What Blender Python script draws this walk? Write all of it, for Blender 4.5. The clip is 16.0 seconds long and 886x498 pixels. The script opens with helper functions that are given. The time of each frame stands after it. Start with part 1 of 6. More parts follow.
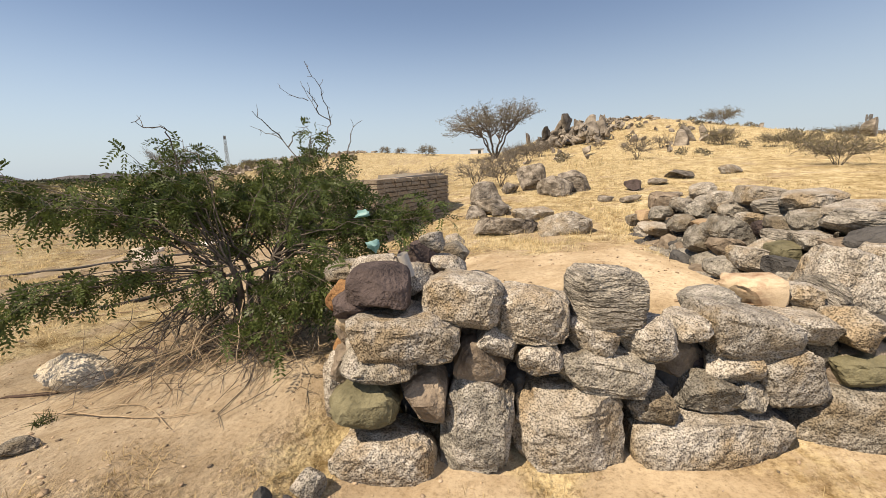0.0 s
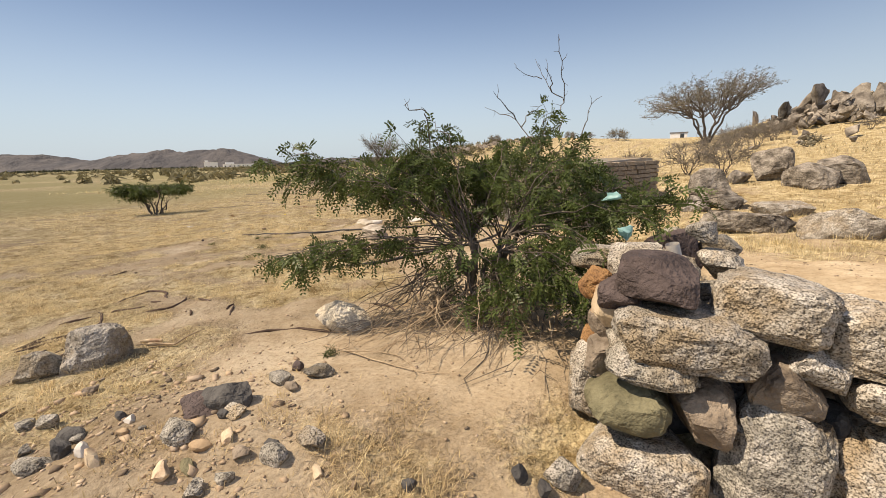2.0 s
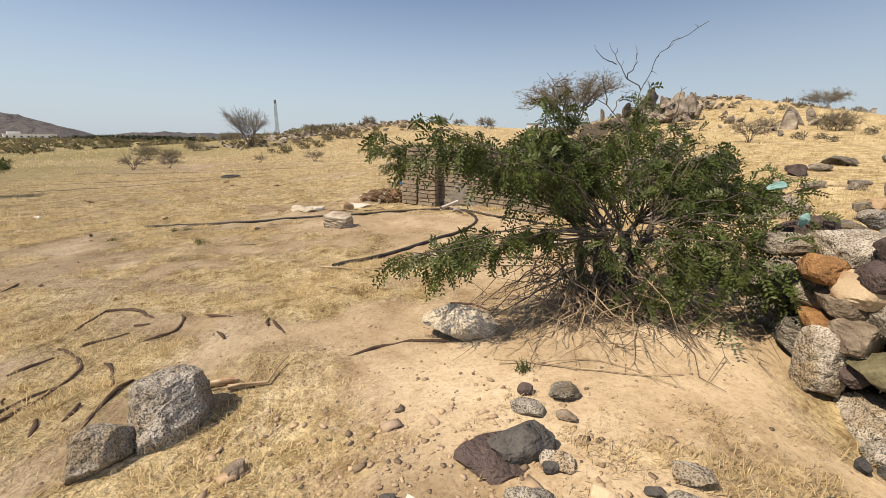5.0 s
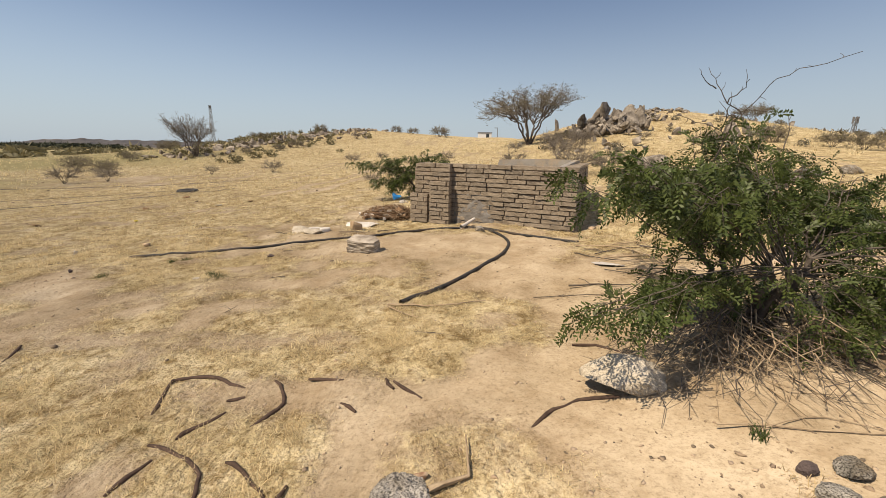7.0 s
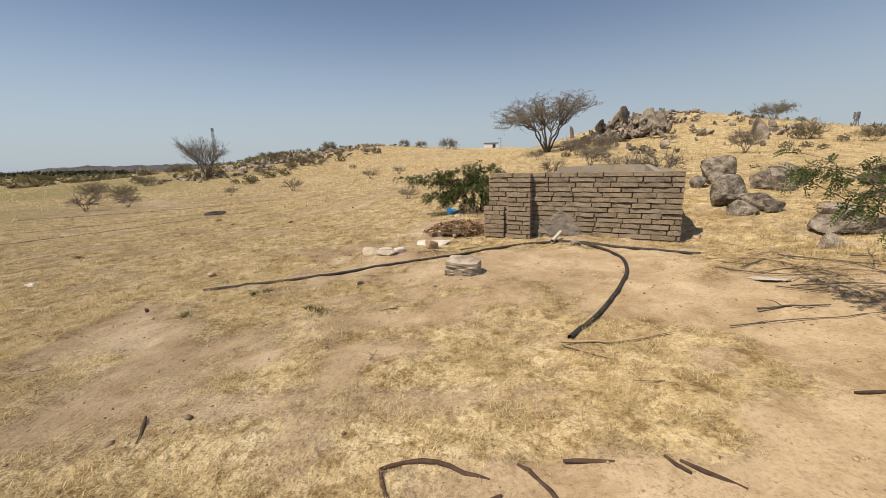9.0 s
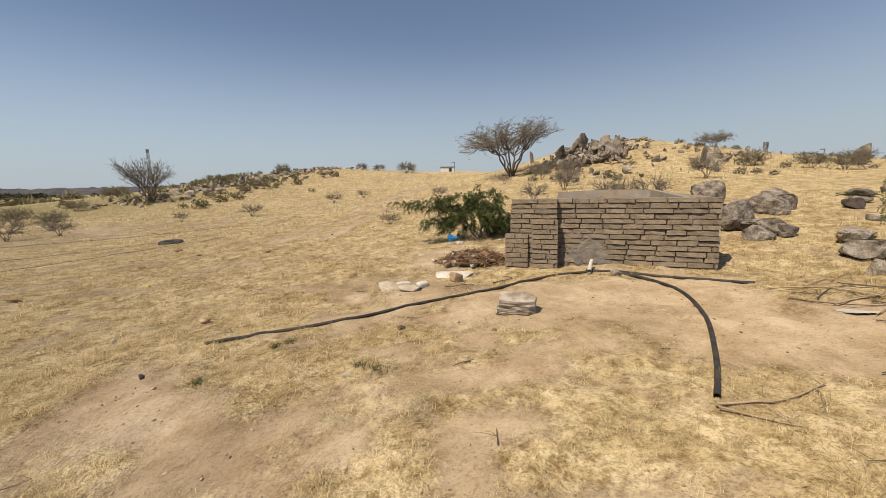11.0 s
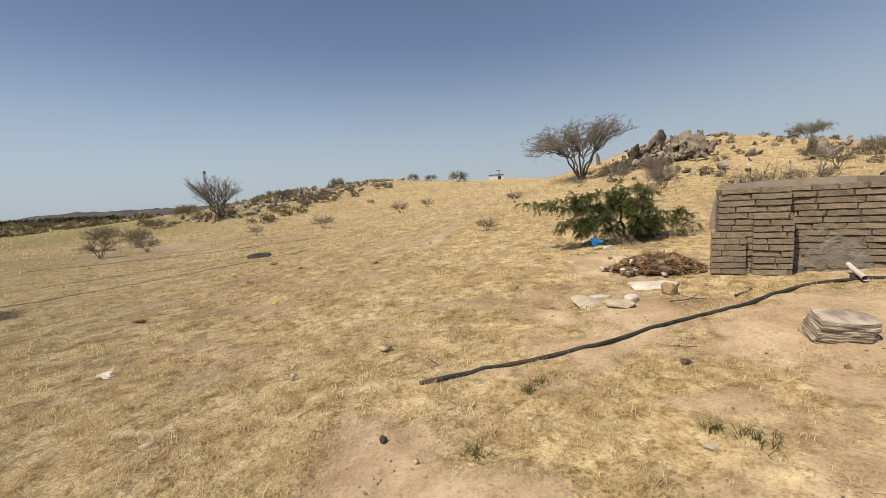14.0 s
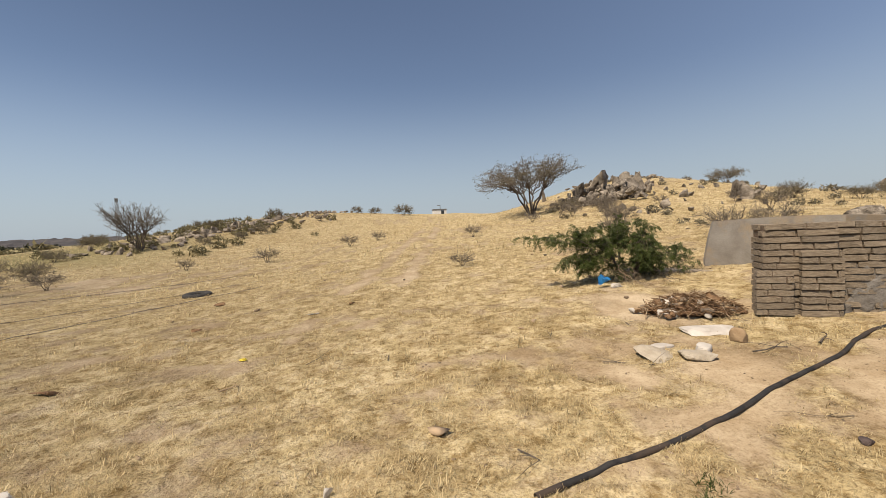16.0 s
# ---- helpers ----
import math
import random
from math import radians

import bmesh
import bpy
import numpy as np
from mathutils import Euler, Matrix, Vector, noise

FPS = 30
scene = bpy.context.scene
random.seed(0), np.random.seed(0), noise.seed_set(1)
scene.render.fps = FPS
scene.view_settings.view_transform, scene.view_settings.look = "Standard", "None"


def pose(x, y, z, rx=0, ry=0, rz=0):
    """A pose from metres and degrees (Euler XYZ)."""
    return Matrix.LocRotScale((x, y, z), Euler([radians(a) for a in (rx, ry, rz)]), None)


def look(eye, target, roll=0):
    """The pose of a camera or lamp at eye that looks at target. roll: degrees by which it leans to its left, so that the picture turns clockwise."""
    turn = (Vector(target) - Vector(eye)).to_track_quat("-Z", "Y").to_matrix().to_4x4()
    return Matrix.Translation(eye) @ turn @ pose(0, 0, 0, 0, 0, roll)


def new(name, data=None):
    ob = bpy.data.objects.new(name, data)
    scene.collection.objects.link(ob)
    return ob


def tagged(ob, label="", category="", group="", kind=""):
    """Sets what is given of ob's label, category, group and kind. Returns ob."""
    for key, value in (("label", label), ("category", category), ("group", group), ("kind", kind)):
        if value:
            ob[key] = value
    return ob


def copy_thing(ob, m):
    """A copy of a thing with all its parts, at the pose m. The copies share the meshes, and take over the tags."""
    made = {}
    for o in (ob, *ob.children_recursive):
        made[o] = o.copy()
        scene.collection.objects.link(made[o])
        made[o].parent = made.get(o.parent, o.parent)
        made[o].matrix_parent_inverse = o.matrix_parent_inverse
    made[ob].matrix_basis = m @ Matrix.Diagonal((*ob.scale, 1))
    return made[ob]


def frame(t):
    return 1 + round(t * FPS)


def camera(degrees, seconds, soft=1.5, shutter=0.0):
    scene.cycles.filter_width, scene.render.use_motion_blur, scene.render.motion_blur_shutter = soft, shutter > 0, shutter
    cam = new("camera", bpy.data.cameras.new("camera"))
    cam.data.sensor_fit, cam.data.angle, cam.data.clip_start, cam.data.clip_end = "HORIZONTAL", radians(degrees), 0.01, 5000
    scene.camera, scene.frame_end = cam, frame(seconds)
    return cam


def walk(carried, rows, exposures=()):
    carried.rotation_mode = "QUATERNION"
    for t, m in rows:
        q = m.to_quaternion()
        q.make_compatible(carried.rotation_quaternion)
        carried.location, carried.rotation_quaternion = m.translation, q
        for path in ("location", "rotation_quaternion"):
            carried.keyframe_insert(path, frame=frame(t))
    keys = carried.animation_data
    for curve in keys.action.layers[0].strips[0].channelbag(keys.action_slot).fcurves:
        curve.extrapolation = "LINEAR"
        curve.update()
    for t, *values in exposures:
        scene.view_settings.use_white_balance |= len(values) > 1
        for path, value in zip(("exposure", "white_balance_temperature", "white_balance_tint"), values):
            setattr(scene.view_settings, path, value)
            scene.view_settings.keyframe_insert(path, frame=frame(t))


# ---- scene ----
cam = camera(94.3, 16.0, 0.75)
PATH = [
    (0, (0.112, 0.248, 1.435), (-0.03, 2.206, 1.052), -1.8),
    (0.5, (0.253, 0.333, 1.431), (-0.093, 2.263, 1.038), -1.0),
    (1, (0.191, 0.378, 1.426), (-0.425, 2.238, 1.022), -0.3),
    (1.5, (-0.092, 0.287, 1.413), (-0.923, 2.059, 0.998), -0.7),
    (2, (-0.382, 0.239, 1.396), (-1.305, 1.962, 0.973), -1.4),
    (2.5, (-0.696, 0.231, 1.429), (-1.601, 1.964, 1.007), -1.5),
    (3, (-1.047, 0.075, 1.381), (-1.855, 1.847, 0.927), -0.8),
    (3.5, (-1.438, -0.051, 1.371), (-2.104, 1.769, 0.879), 0.2),
    (6, (-3.198, -0.042, 1.47), (-3.366, 1.891, 0.984), 0.8),
    (6.5, (-3.601, 0.168, 1.528), (-3.723, 2.108, 1.055), 1.0),
    (7, (-3.987, 0.239, 1.538), (-4.056, 2.183, 1.072), 0.9),
    (7.5, (-4.373, 0.382, 1.536), (-4.384, 2.329, 1.079), 0.5),
    (8, (-4.754, 0.58, 1.582), (-4.78, 2.531, 1.14), -0.7),
    (8.5, (-5.183, 0.657, 1.539), (-5.246, 2.606, 1.094), -1.2),
    (9, (-5.597, 0.92, 1.508), (-5.683, 2.875, 1.098), -1.5),
    (9.5, (-6.034, 1.085, 1.545), (-6.072, 3.053, 1.192), -1.7),
    (12, (-7.576, 2.113, 1.577), (-7.379, 4.082, 1.285), -1.0),
    (12.5, (-8.016, 2.281, 1.532), (-7.906, 4.259, 1.259), -1.8),
    (13, (-8.407, 2.552, 1.491), (-8.398, 4.535, 1.232), -3.0),
    (13.5, (-8.787, 2.876, 1.467), (-8.831, 4.86, 1.214), -3.5),
    (14, (-9.184, 3.16, 1.401), (-9.226, 5.143, 1.15), -3.4),
    (14.5, (-9.543, 3.48, 1.405), (-9.558, 5.465, 1.158), -3.3),
    (15, (-9.919, 3.802, 1.373), (-9.884, 5.79, 1.157), -3.3),
    (15.5, (-10.238, 4.123, 1.377), (-10.102, 6.112, 1.219), -3.0),
    (16, (-10.405, 4.372, 1.421), (-10.135, 6.351, 1.318), -2.5),
]
walk(cam, [(t, look(eye, target, roll)) for t, eye, target, roll in PATH],
     [(0, 0.14, 7450, 14), (3.5, 0.09, 7450, 15), (6, -0.06, 7350, 14), (9, -0.24, 7350, 14), (16, -0.27, 7250, 14)])

SUN_DIR = Vector((-0.8, -0.6, 1.33)).normalized()      # towards the sun

# ---- light ----
world = bpy.data.worlds.new("sky")
scene.world = world
world.use_nodes = True
wn = world.node_tree.nodes
sky = wn.new("ShaderNodeTexSky")
sky.sky_type = "NISHITA"
sky.sun_disc = False
sky.sun_elevation, sky.sun_rotation = math.asin(SUN_DIR.z), math.atan2(-SUN_DIR.x, SUN_DIR.y)
sky.air_density, sky.dust_density, sky.ozone_density, sky.altitude = 0.95, 1.5, 2.3, 700
wn["Background"].inputs["Strength"].default_value = 0.129
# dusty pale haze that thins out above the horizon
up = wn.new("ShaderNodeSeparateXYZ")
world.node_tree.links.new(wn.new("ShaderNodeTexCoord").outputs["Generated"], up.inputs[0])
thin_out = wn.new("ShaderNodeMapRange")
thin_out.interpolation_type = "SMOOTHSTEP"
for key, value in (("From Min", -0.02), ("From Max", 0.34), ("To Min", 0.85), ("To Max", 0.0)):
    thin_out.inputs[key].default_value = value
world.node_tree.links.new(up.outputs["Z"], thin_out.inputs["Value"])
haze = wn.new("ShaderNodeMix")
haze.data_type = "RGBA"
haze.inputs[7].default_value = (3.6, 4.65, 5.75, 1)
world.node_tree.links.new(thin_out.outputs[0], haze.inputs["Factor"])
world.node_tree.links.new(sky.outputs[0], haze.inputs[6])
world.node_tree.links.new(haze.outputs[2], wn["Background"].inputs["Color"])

sun = new("sun", bpy.data.lights.new("sun", "SUN"))
sun.data.energy, sun.data.angle, sun.data.color = 5.7, radians(0.5), (1.0, 0.93, 0.81)
sun.rotation_euler = (-SUN_DIR).to_track_quat("-Z", "Y").to_euler()
sun.location = (-20, -15, 33)


# ---- materials ----
def ramp_node(nodes, stops):
    r = nodes.new("ShaderNodeValToRGB")
    els = r.color_ramp.elements
    while len(els) < len(stops):
        els.new(0.5)
    for el, (pos, col) in zip(els, stops):
        el.position, el.color = pos, (*col, 1)
    return r


def surface(name, stops, scale=6.0, detail=6.0, rough=0.9, bump=0.3, bump_scale=60.0, bump_dist=0.01, grain=None, grain_scale=150.0,
            grain_mix=0.5, vary=0.0, island=0.0, glow=0.0, metal=0.0, local=True, stretch=(1, 1, 1), stain=None, stain_scale=1.5, thin=0.0):
    """A procedural surface: broad colour noise, fine grain, optional stains, bump, and variation from piece to piece."""
    m = bpy.data.materials.new(name)
    m.use_nodes = True
    nt = m.node_tree
    nodes, links = nt.nodes, nt.links
    bsdf = nodes["Principled BSDF"]
    if local:
        co = nodes.new("ShaderNodeTexCoord").outputs["Object"]
        info = nodes.new("ShaderNodeObjectInfo")
        off = nodes.new("ShaderNodeMath")
        off.operation = "MULTIPLY"
        off.inputs[1].default_value = 37.0
        links.new(info.outputs["Random"], off.inputs[0])
        add = nodes.new("ShaderNodeVectorMath")
        add.operation = "ADD"
        links.new(co, add.inputs[0])
        links.new(off.outputs[0], add.inputs[1])
        co = add.outputs[0]
    else:
        co = nodes.new("ShaderNodeNewGeometry").outputs["Position"]
    if stretch != (1, 1, 1):
        mul = nodes.new("ShaderNodeVectorMath")
        mul.operation = "MULTIPLY"
        mul.inputs[1].default_value = stretch
        links.new(co, mul.inputs[0])
        co = mul.outputs[0]

    def noise_node(s, d=6.0, ro=0.6):
        n = nodes.new("ShaderNodeTexNoise")
        n.inputs["Scale"].default_value, n.inputs["Detail"].default_value, n.inputs["Roughness"].default_value = s, d, ro
        links.new(co, n.inputs["Vector"])
        return n.outputs["Fac"]

    def mixed(kind, fac, a, b):
        x = nodes.new("ShaderNodeMix")
        x.data_type, x.blend_type = "RGBA", kind
        for sock, v in ((x.inputs["Factor"], fac), (x.inputs[6], a), (x.inputs[7], b)):
            if isinstance(v, (int, float)):
                sock.default_value = v
            elif isinstance(v, tuple):
                sock.default_value = (*v, 1)
            else:
                links.new(v, sock)
        return x.outputs[2]

    r = ramp_node(nodes, stops)
    links.new(noise_node(scale, detail), r.inputs[0])
    col = r.outputs[0]
    if stain:
        sr = ramp_node(nodes, [(0.5, (0, 0, 0)), (0.62, (1, 1, 1))])
        links.new(noise_node(stain_scale, 5.0, 0.65), sr.inputs[0])
        col = mixed("MIX", sr.outputs[0], col, stain)
    if grain:
        gr = ramp_node(nodes, grain)
        links.new(noise_node(grain_scale, 3.0, 0.7), gr.inputs[0])
        col = mixed("MULTIPLY", grain_mix, col, gr.outputs[0])
    for amount, kind in ((vary, "object"), (island, "island")):
        if amount:
            if kind == "object":
                src = nodes.new("ShaderNodeObjectInfo").outputs["Random"]
            else:
                src = nodes.new("ShaderNodeNewGeometry").outputs["Random Per Island"]
            rr = ramp_node(nodes, [(0.0, (1 - amount,) * 3), (0.5, (1.0, 1.0 - 0.1 * amount, 1.0 - 0.25 * amount)), (1.0, (1.0, 1.0, 1.0))])
            links.new(src, rr.inputs[0])
            col = mixed("MULTIPLY", 1.0, col, rr.outputs[0])
    links.new(col, bsdf.inputs["Base Color"])
    bsdf.inputs["Roughness"].default_value = rough
    bsdf.inputs["Metallic"].default_value = metal
    bsdf.inputs["Specular IOR Level"].default_value = 0.25
    if bump:
        b = nodes.new("ShaderNodeBump")
        b.inputs["Strength"].default_value, b.inputs["Distance"].default_value = bump, bump_dist
        links.new(noise_node(bump_scale, 3.5, 0.55), b.inputs["Height"])
        links.new(b.outputs[0], bsdf.inputs["Normal"])
    if thin:
        tr = nodes.new("ShaderNodeBsdfTranslucent")
        links.new(col, tr.inputs["Color"])
        mx = nodes.new("ShaderNodeMixShader")
        mx.inputs[0].default_value = thin
        links.new(bsdf.outputs[0], mx.inputs[1])
        links.new(tr.outputs[0], mx.inputs[2])
        links.new(mx.outputs[0], nodes["Material Output"].inputs["Surface"])
    return m


SPECKLE = [(0.39, (0.07, 0.065, 0.06)), (0.46, (0.5, 0.48, 0.45)), (0.52, (1.0, 1.0, 1.0))]
FINE = [(0.3, (0.6, 0.58, 0.55)), (0.6, (1, 1, 1))]
M_GRANITE = surface("speckled_granite", [(0.32, (0.285, 0.245, 0.19)), (0.46, (0.43, 0.385, 0.32)), (0.62, (0.575, 0.535, 0.47))], 9, detail=9, grain=SPECKLE, grain_scale=125, grain_mix=0.9,
                    bump=0.9, bump_scale=20, bump_dist=0.048, vary=0.25, stain=(0.38, 0.3, 0.2), stain_scale=3.0)
M_PALEROCK = surface("pale_sandy_granite", [(0.3, (0.38, 0.315, 0.225)), (0.48, (0.57, 0.5, 0.39)), (0.64, (0.68, 0.62, 0.52))], 6, detail=9, grain=SPECKLE, grain_scale=110, grain_mix=0.4,
                     bump=0.9, bump_scale=16, bump_dist=0.05, vary=0.2, stain=(0.3, 0.25, 0.18), stain_scale=3.0)
M_GREY = surface("grey_granite", [(0.34, (0.19, 0.175, 0.15)), (0.5, (0.36, 0.335, 0.285)), (0.66, (0.53, 0.49, 0.43))], 9, detail=9, grain=SPECKLE, grain_scale=125, grain_mix=0.85,
                 bump=0.9, bump_scale=20, bump_dist=0.048, vary=0.3, stain=(0.25, 0.205, 0.145), stain_scale=2.5)
M_BANDED = surface("banded_gneiss", [(0.35, (0.18, 0.165, 0.14)), (0.5, (0.39, 0.36, 0.31)), (0.62, (0.55, 0.505, 0.43))], 7, stretch=(1, 1, 4), grain=SPECKLE, grain_scale=85,
                   grain_mix=0.85, bump=1.0, bump_scale=13, bump_dist=0.085, vary=0.25)
M_OCHRE = surface("ochre_stone", [(0.3, (0.3, 0.2, 0.115)), (0.6, (0.48, 0.35, 0.22))], 5, grain=FINE, bump=0.5, vary=0.2)
M_OLIVE = surface("olive_stone", [(0.3, (0.11, 0.1, 0.058)), (0.6, (0.21, 0.19, 0.115))], 9, grain=FINE, bump=0.8, bump_scale=24, bump_dist=0.03, vary=0.15)
M_CREAM = surface("cream_stone", [(0.3, (0.48, 0.36, 0.23)), (0.6, (0.64, 0.51, 0.35))], 4, grain=FINE, bump=0.35, stain=(0.3, 0.17, 0.1), stain_scale=3)
M_UMBER = surface("umber_stone", [(0.32, (0.14, 0.108, 0.08)), (0.5, (0.25, 0.2, 0.15)), (0.66, (0.36, 0.295, 0.225))], 9, detail=9, grain=FINE, bump=0.9, bump_scale=26, bump_dist=0.03, vary=0.15)
M_LAVA = surface("purple_lava", [(0.3, (0.06, 0.045, 0.042)), (0.6, (0.125, 0.095, 0.088))], 8, grain=FINE, bump=1.0, bump_scale=40, bump_dist=0.03, vary=0.15)
# for dark stones, and for shade painted into the wall gaps
M_DARK = surface("dark_slate_and_gap_shade", [(0.3, (0.05, 0.048, 0.048)), (0.6, (0.12, 0.115, 0.11))], 9, grain=FINE, bump=0.9, bump_scale=26, bump_dist=0.035, vary=0.3)
M_RUST = surface("rusty_stone", [(0.3, (0.17, 0.085, 0.04)), (0.6, (0.38, 0.21, 0.09))], 11, detail=9, grain=SPECKLE, grain_mix=0.6, bump=0.9, bump_scale=24, bump_dist=0.03)
M_HILLROCK = surface("weathered_hill_granite", [(0.34, (0.1, 0.085, 0.07)), (0.5, (0.27, 0.235, 0.195)), (0.66, (0.46, 0.41, 0.345))], 2.4, detail=9, grain=FINE, grain_scale=14, bump=1.0, bump_scale=5,
                     bump_dist=0.08, vary=0.35)
M_BOULDER = surface("weathered_brown_boulder", [(0.36, (0.085, 0.072, 0.058)), (0.5, (0.24, 0.208, 0.17)), (0.64, (0.43, 0.385, 0.325))], 5, detail=9, grain=SPECKLE, grain_scale=60, grain_mix=0.5, bump=1.0,
                    bump_scale=12, bump_dist=0.07, vary=0.25)
M_STRAW = surface("dry_straw", [(0.3, (0.68, 0.555, 0.315)), (0.7, (0.85, 0.73, 0.47))], 1.2, local=False, bump=0, rough=0.7, island=0.4, thin=0.35)
M_STRAW_DULL = surface("dull_straw", [(0.3, (0.47, 0.365, 0.205)), (0.7, (0.64, 0.51, 0.3))], 1.2, local=False, bump=0, rough=0.8, island=0.5, thin=0.35)
M_LAYERED = surface("layered_cement", [(0.34, (0.24, 0.195, 0.15)), (0.5, (0.42, 0.36, 0.285)), (0.66, (0.56, 0.49, 0.4))], 5, detail=8, stretch=(1, 1, 6), grain=FINE, bump=1.0, bump_scale=7, bump_dist=0.06)
M_FARTREE = surface("far_dark_tree", [(0.3, (0.04, 0.048, 0.028)), (0.7, (0.075, 0.082, 0.05))], 0.4, local=False, bump=0, rough=0.8, island=0.5)
M_CEMENT = surface("smeared_grey_cement", [(0.3, (0.17, 0.15, 0.128)), (0.7, (0.27, 0.25, 0.222))], 6, grain=FINE, grain_scale=60, bump=0.8, bump_scale=30, bump_dist=0.02)
M_PALECEM = surface("pale_tan_cement", [(0.3, (0.4, 0.34, 0.255)), (0.7, (0.57, 0.5, 0.395))], 7, grain=FINE, bump=0.8, bump_scale=25, bump_dist=0.03)
M_BARK = surface("brown_bark", [(0.3, (0.075, 0.06, 0.047)), (0.6, (0.155, 0.128, 0.104))], 20, grain=FINE, bump=0.6)
M_GREYTWIG = surface("grey_thorn_wood", [(0.3, (0.16, 0.14, 0.115)), (0.7, (0.3, 0.262, 0.215))], 12, bump=0.2, local=False, island=0.4)
M_PALETWIG = surface("pale_dead_twig", [(0.3, (0.3, 0.22, 0.14)), (0.7, (0.5, 0.4, 0.28))], 12, bump=0.2, local=False, island=0.4)
M_LEAF = surface("feathery_green_leaf", [(0.3, (0.06, 0.09, 0.025)), (0.7, (0.135, 0.175, 0.055))], 3, local=False, bump=0, rough=0.45, island=0.55, thin=0.3)
M_LEAF_GREY = surface("grey_green_leaf", [(0.3, (0.17, 0.155, 0.085)), (0.7, (0.28, 0.25, 0.14))], 2, local=False, bump=0, rough=0.7, island=0.5, thin=0.2)
M_SCRUB = surface("brown_scrub_twig", [(0.3, (0.15, 0.135, 0.095)), (0.7, (0.25, 0.225, 0.16))], 2, local=False, bump=0, rough=0.8, island=0.5)
M_BRICK = surface("mud_brick", [(0.3, (0.2, 0.158, 0.115)), (0.5, (0.31, 0.252, 0.186)), (0.7, (0.42, 0.35, 0.265))], 5, grain=FINE, grain_scale=90, bump=0.7, bump_scale=40,
                  bump_dist=0.012, vary=0.22)
M_MORTAR = surface("mud_mortar", [(0.3, (0.13, 0.092, 0.066)), (0.6, (0.22, 0.16, 0.115))], 8, grain=FINE, bump=0.8, bump_scale=35, bump_dist=0.02)
M_PLASTER = surface("grey_cement_render", [(0.3, (0.24, 0.215, 0.185)), (0.7, (0.36, 0.335, 0.295))], 3, grain=FINE, grain_scale=60, bump=0.5, bump_scale=25, stain=(0.36, 0.29, 0.21), stain_scale=1.6)
M_HOSE = surface("black_rubber", [(0.3, (0.018, 0.018, 0.018)), (0.7, (0.06, 0.055, 0.05))], 9, bump=0.2, rough=0.6, stain=(0.075, 0.055, 0.042), stain_scale=2.5)
M_OLDHOSE = surface("weathered_brown_rubber", [(0.3, (0.045, 0.028, 0.02)), (0.7, (0.11, 0.07, 0.05))], 15, bump=0.4, rough=0.8)
M_BLUE = surface("blue_plastic", [(0.3, (0.02, 0.22, 0.55)), (0.7, (0.05, 0.35, 0.75))], 6, bump=0.2, rough=0.4, thin=0.2)
M_TEAL = surface("pale_teal_plastic", [(0.3, (0.25, 0.47, 0.45)), (0.7, (0.45, 0.66, 0.62))], 8, bump=0.2, rough=0.35, thin=0.35)
M_WHITE = surface("dusty_white", [(0.3, (0.48, 0.43, 0.37)), (0.7, (0.7, 0.66, 0.59))], 5, grain=FINE, grain_mix=0.3, bump=0.3)
M_YELLOW = surface("yellow_plastic", [(0.3, (0.65, 0.5, 0.05)), (0.7, (0.75, 0.6, 0.1))], 8, bump=0.1, rough=0.5)
M_PAINT = surface("white_house_paint", [(0.3, (0.68, 0.66, 0.62)), (0.7, (0.8, 0.79, 0.76))], 0.3, bump=0)
M_WINDOW = surface("dark_window", [(0.3, (0.04, 0.045, 0.05)), (0.7, (0.06, 0.065, 0.07))], 1, bump=0, rough=0.2)
M_STEEL = surface("grey_steel", [(0.3, (0.16, 0.155, 0.15)), (0.7, (0.24, 0.23, 0.22))], 2, bump=0, rough=0.5, metal=0.4)
M_TYRE = surface("old_tyre_rubber", [(0.3, (0.03, 0.03, 0.028)), (0.7, (0.07, 0.065, 0.06))], 9, bump=0.3, rough=0.85)
M_MOUNT = surface("far_mountain_rock", [(0.3, (0.055, 0.054, 0.058)), (0.5, (0.088, 0.082, 0.082)), (0.7, (0.125, 0.112, 0.104))], 0.02, detail=10, local=False, bump=0.8, bump_scale=0.05, bump_dist=12)
M_RUBBISH = surface("matted_brown_debris", [(0.3, (0.14, 0.08, 0.045)), (0.6, (0.3, 0.19, 0.11))], 12, local=False, bump=0.8, bump_scale=60, bump_dist=0.03, island=0.5)


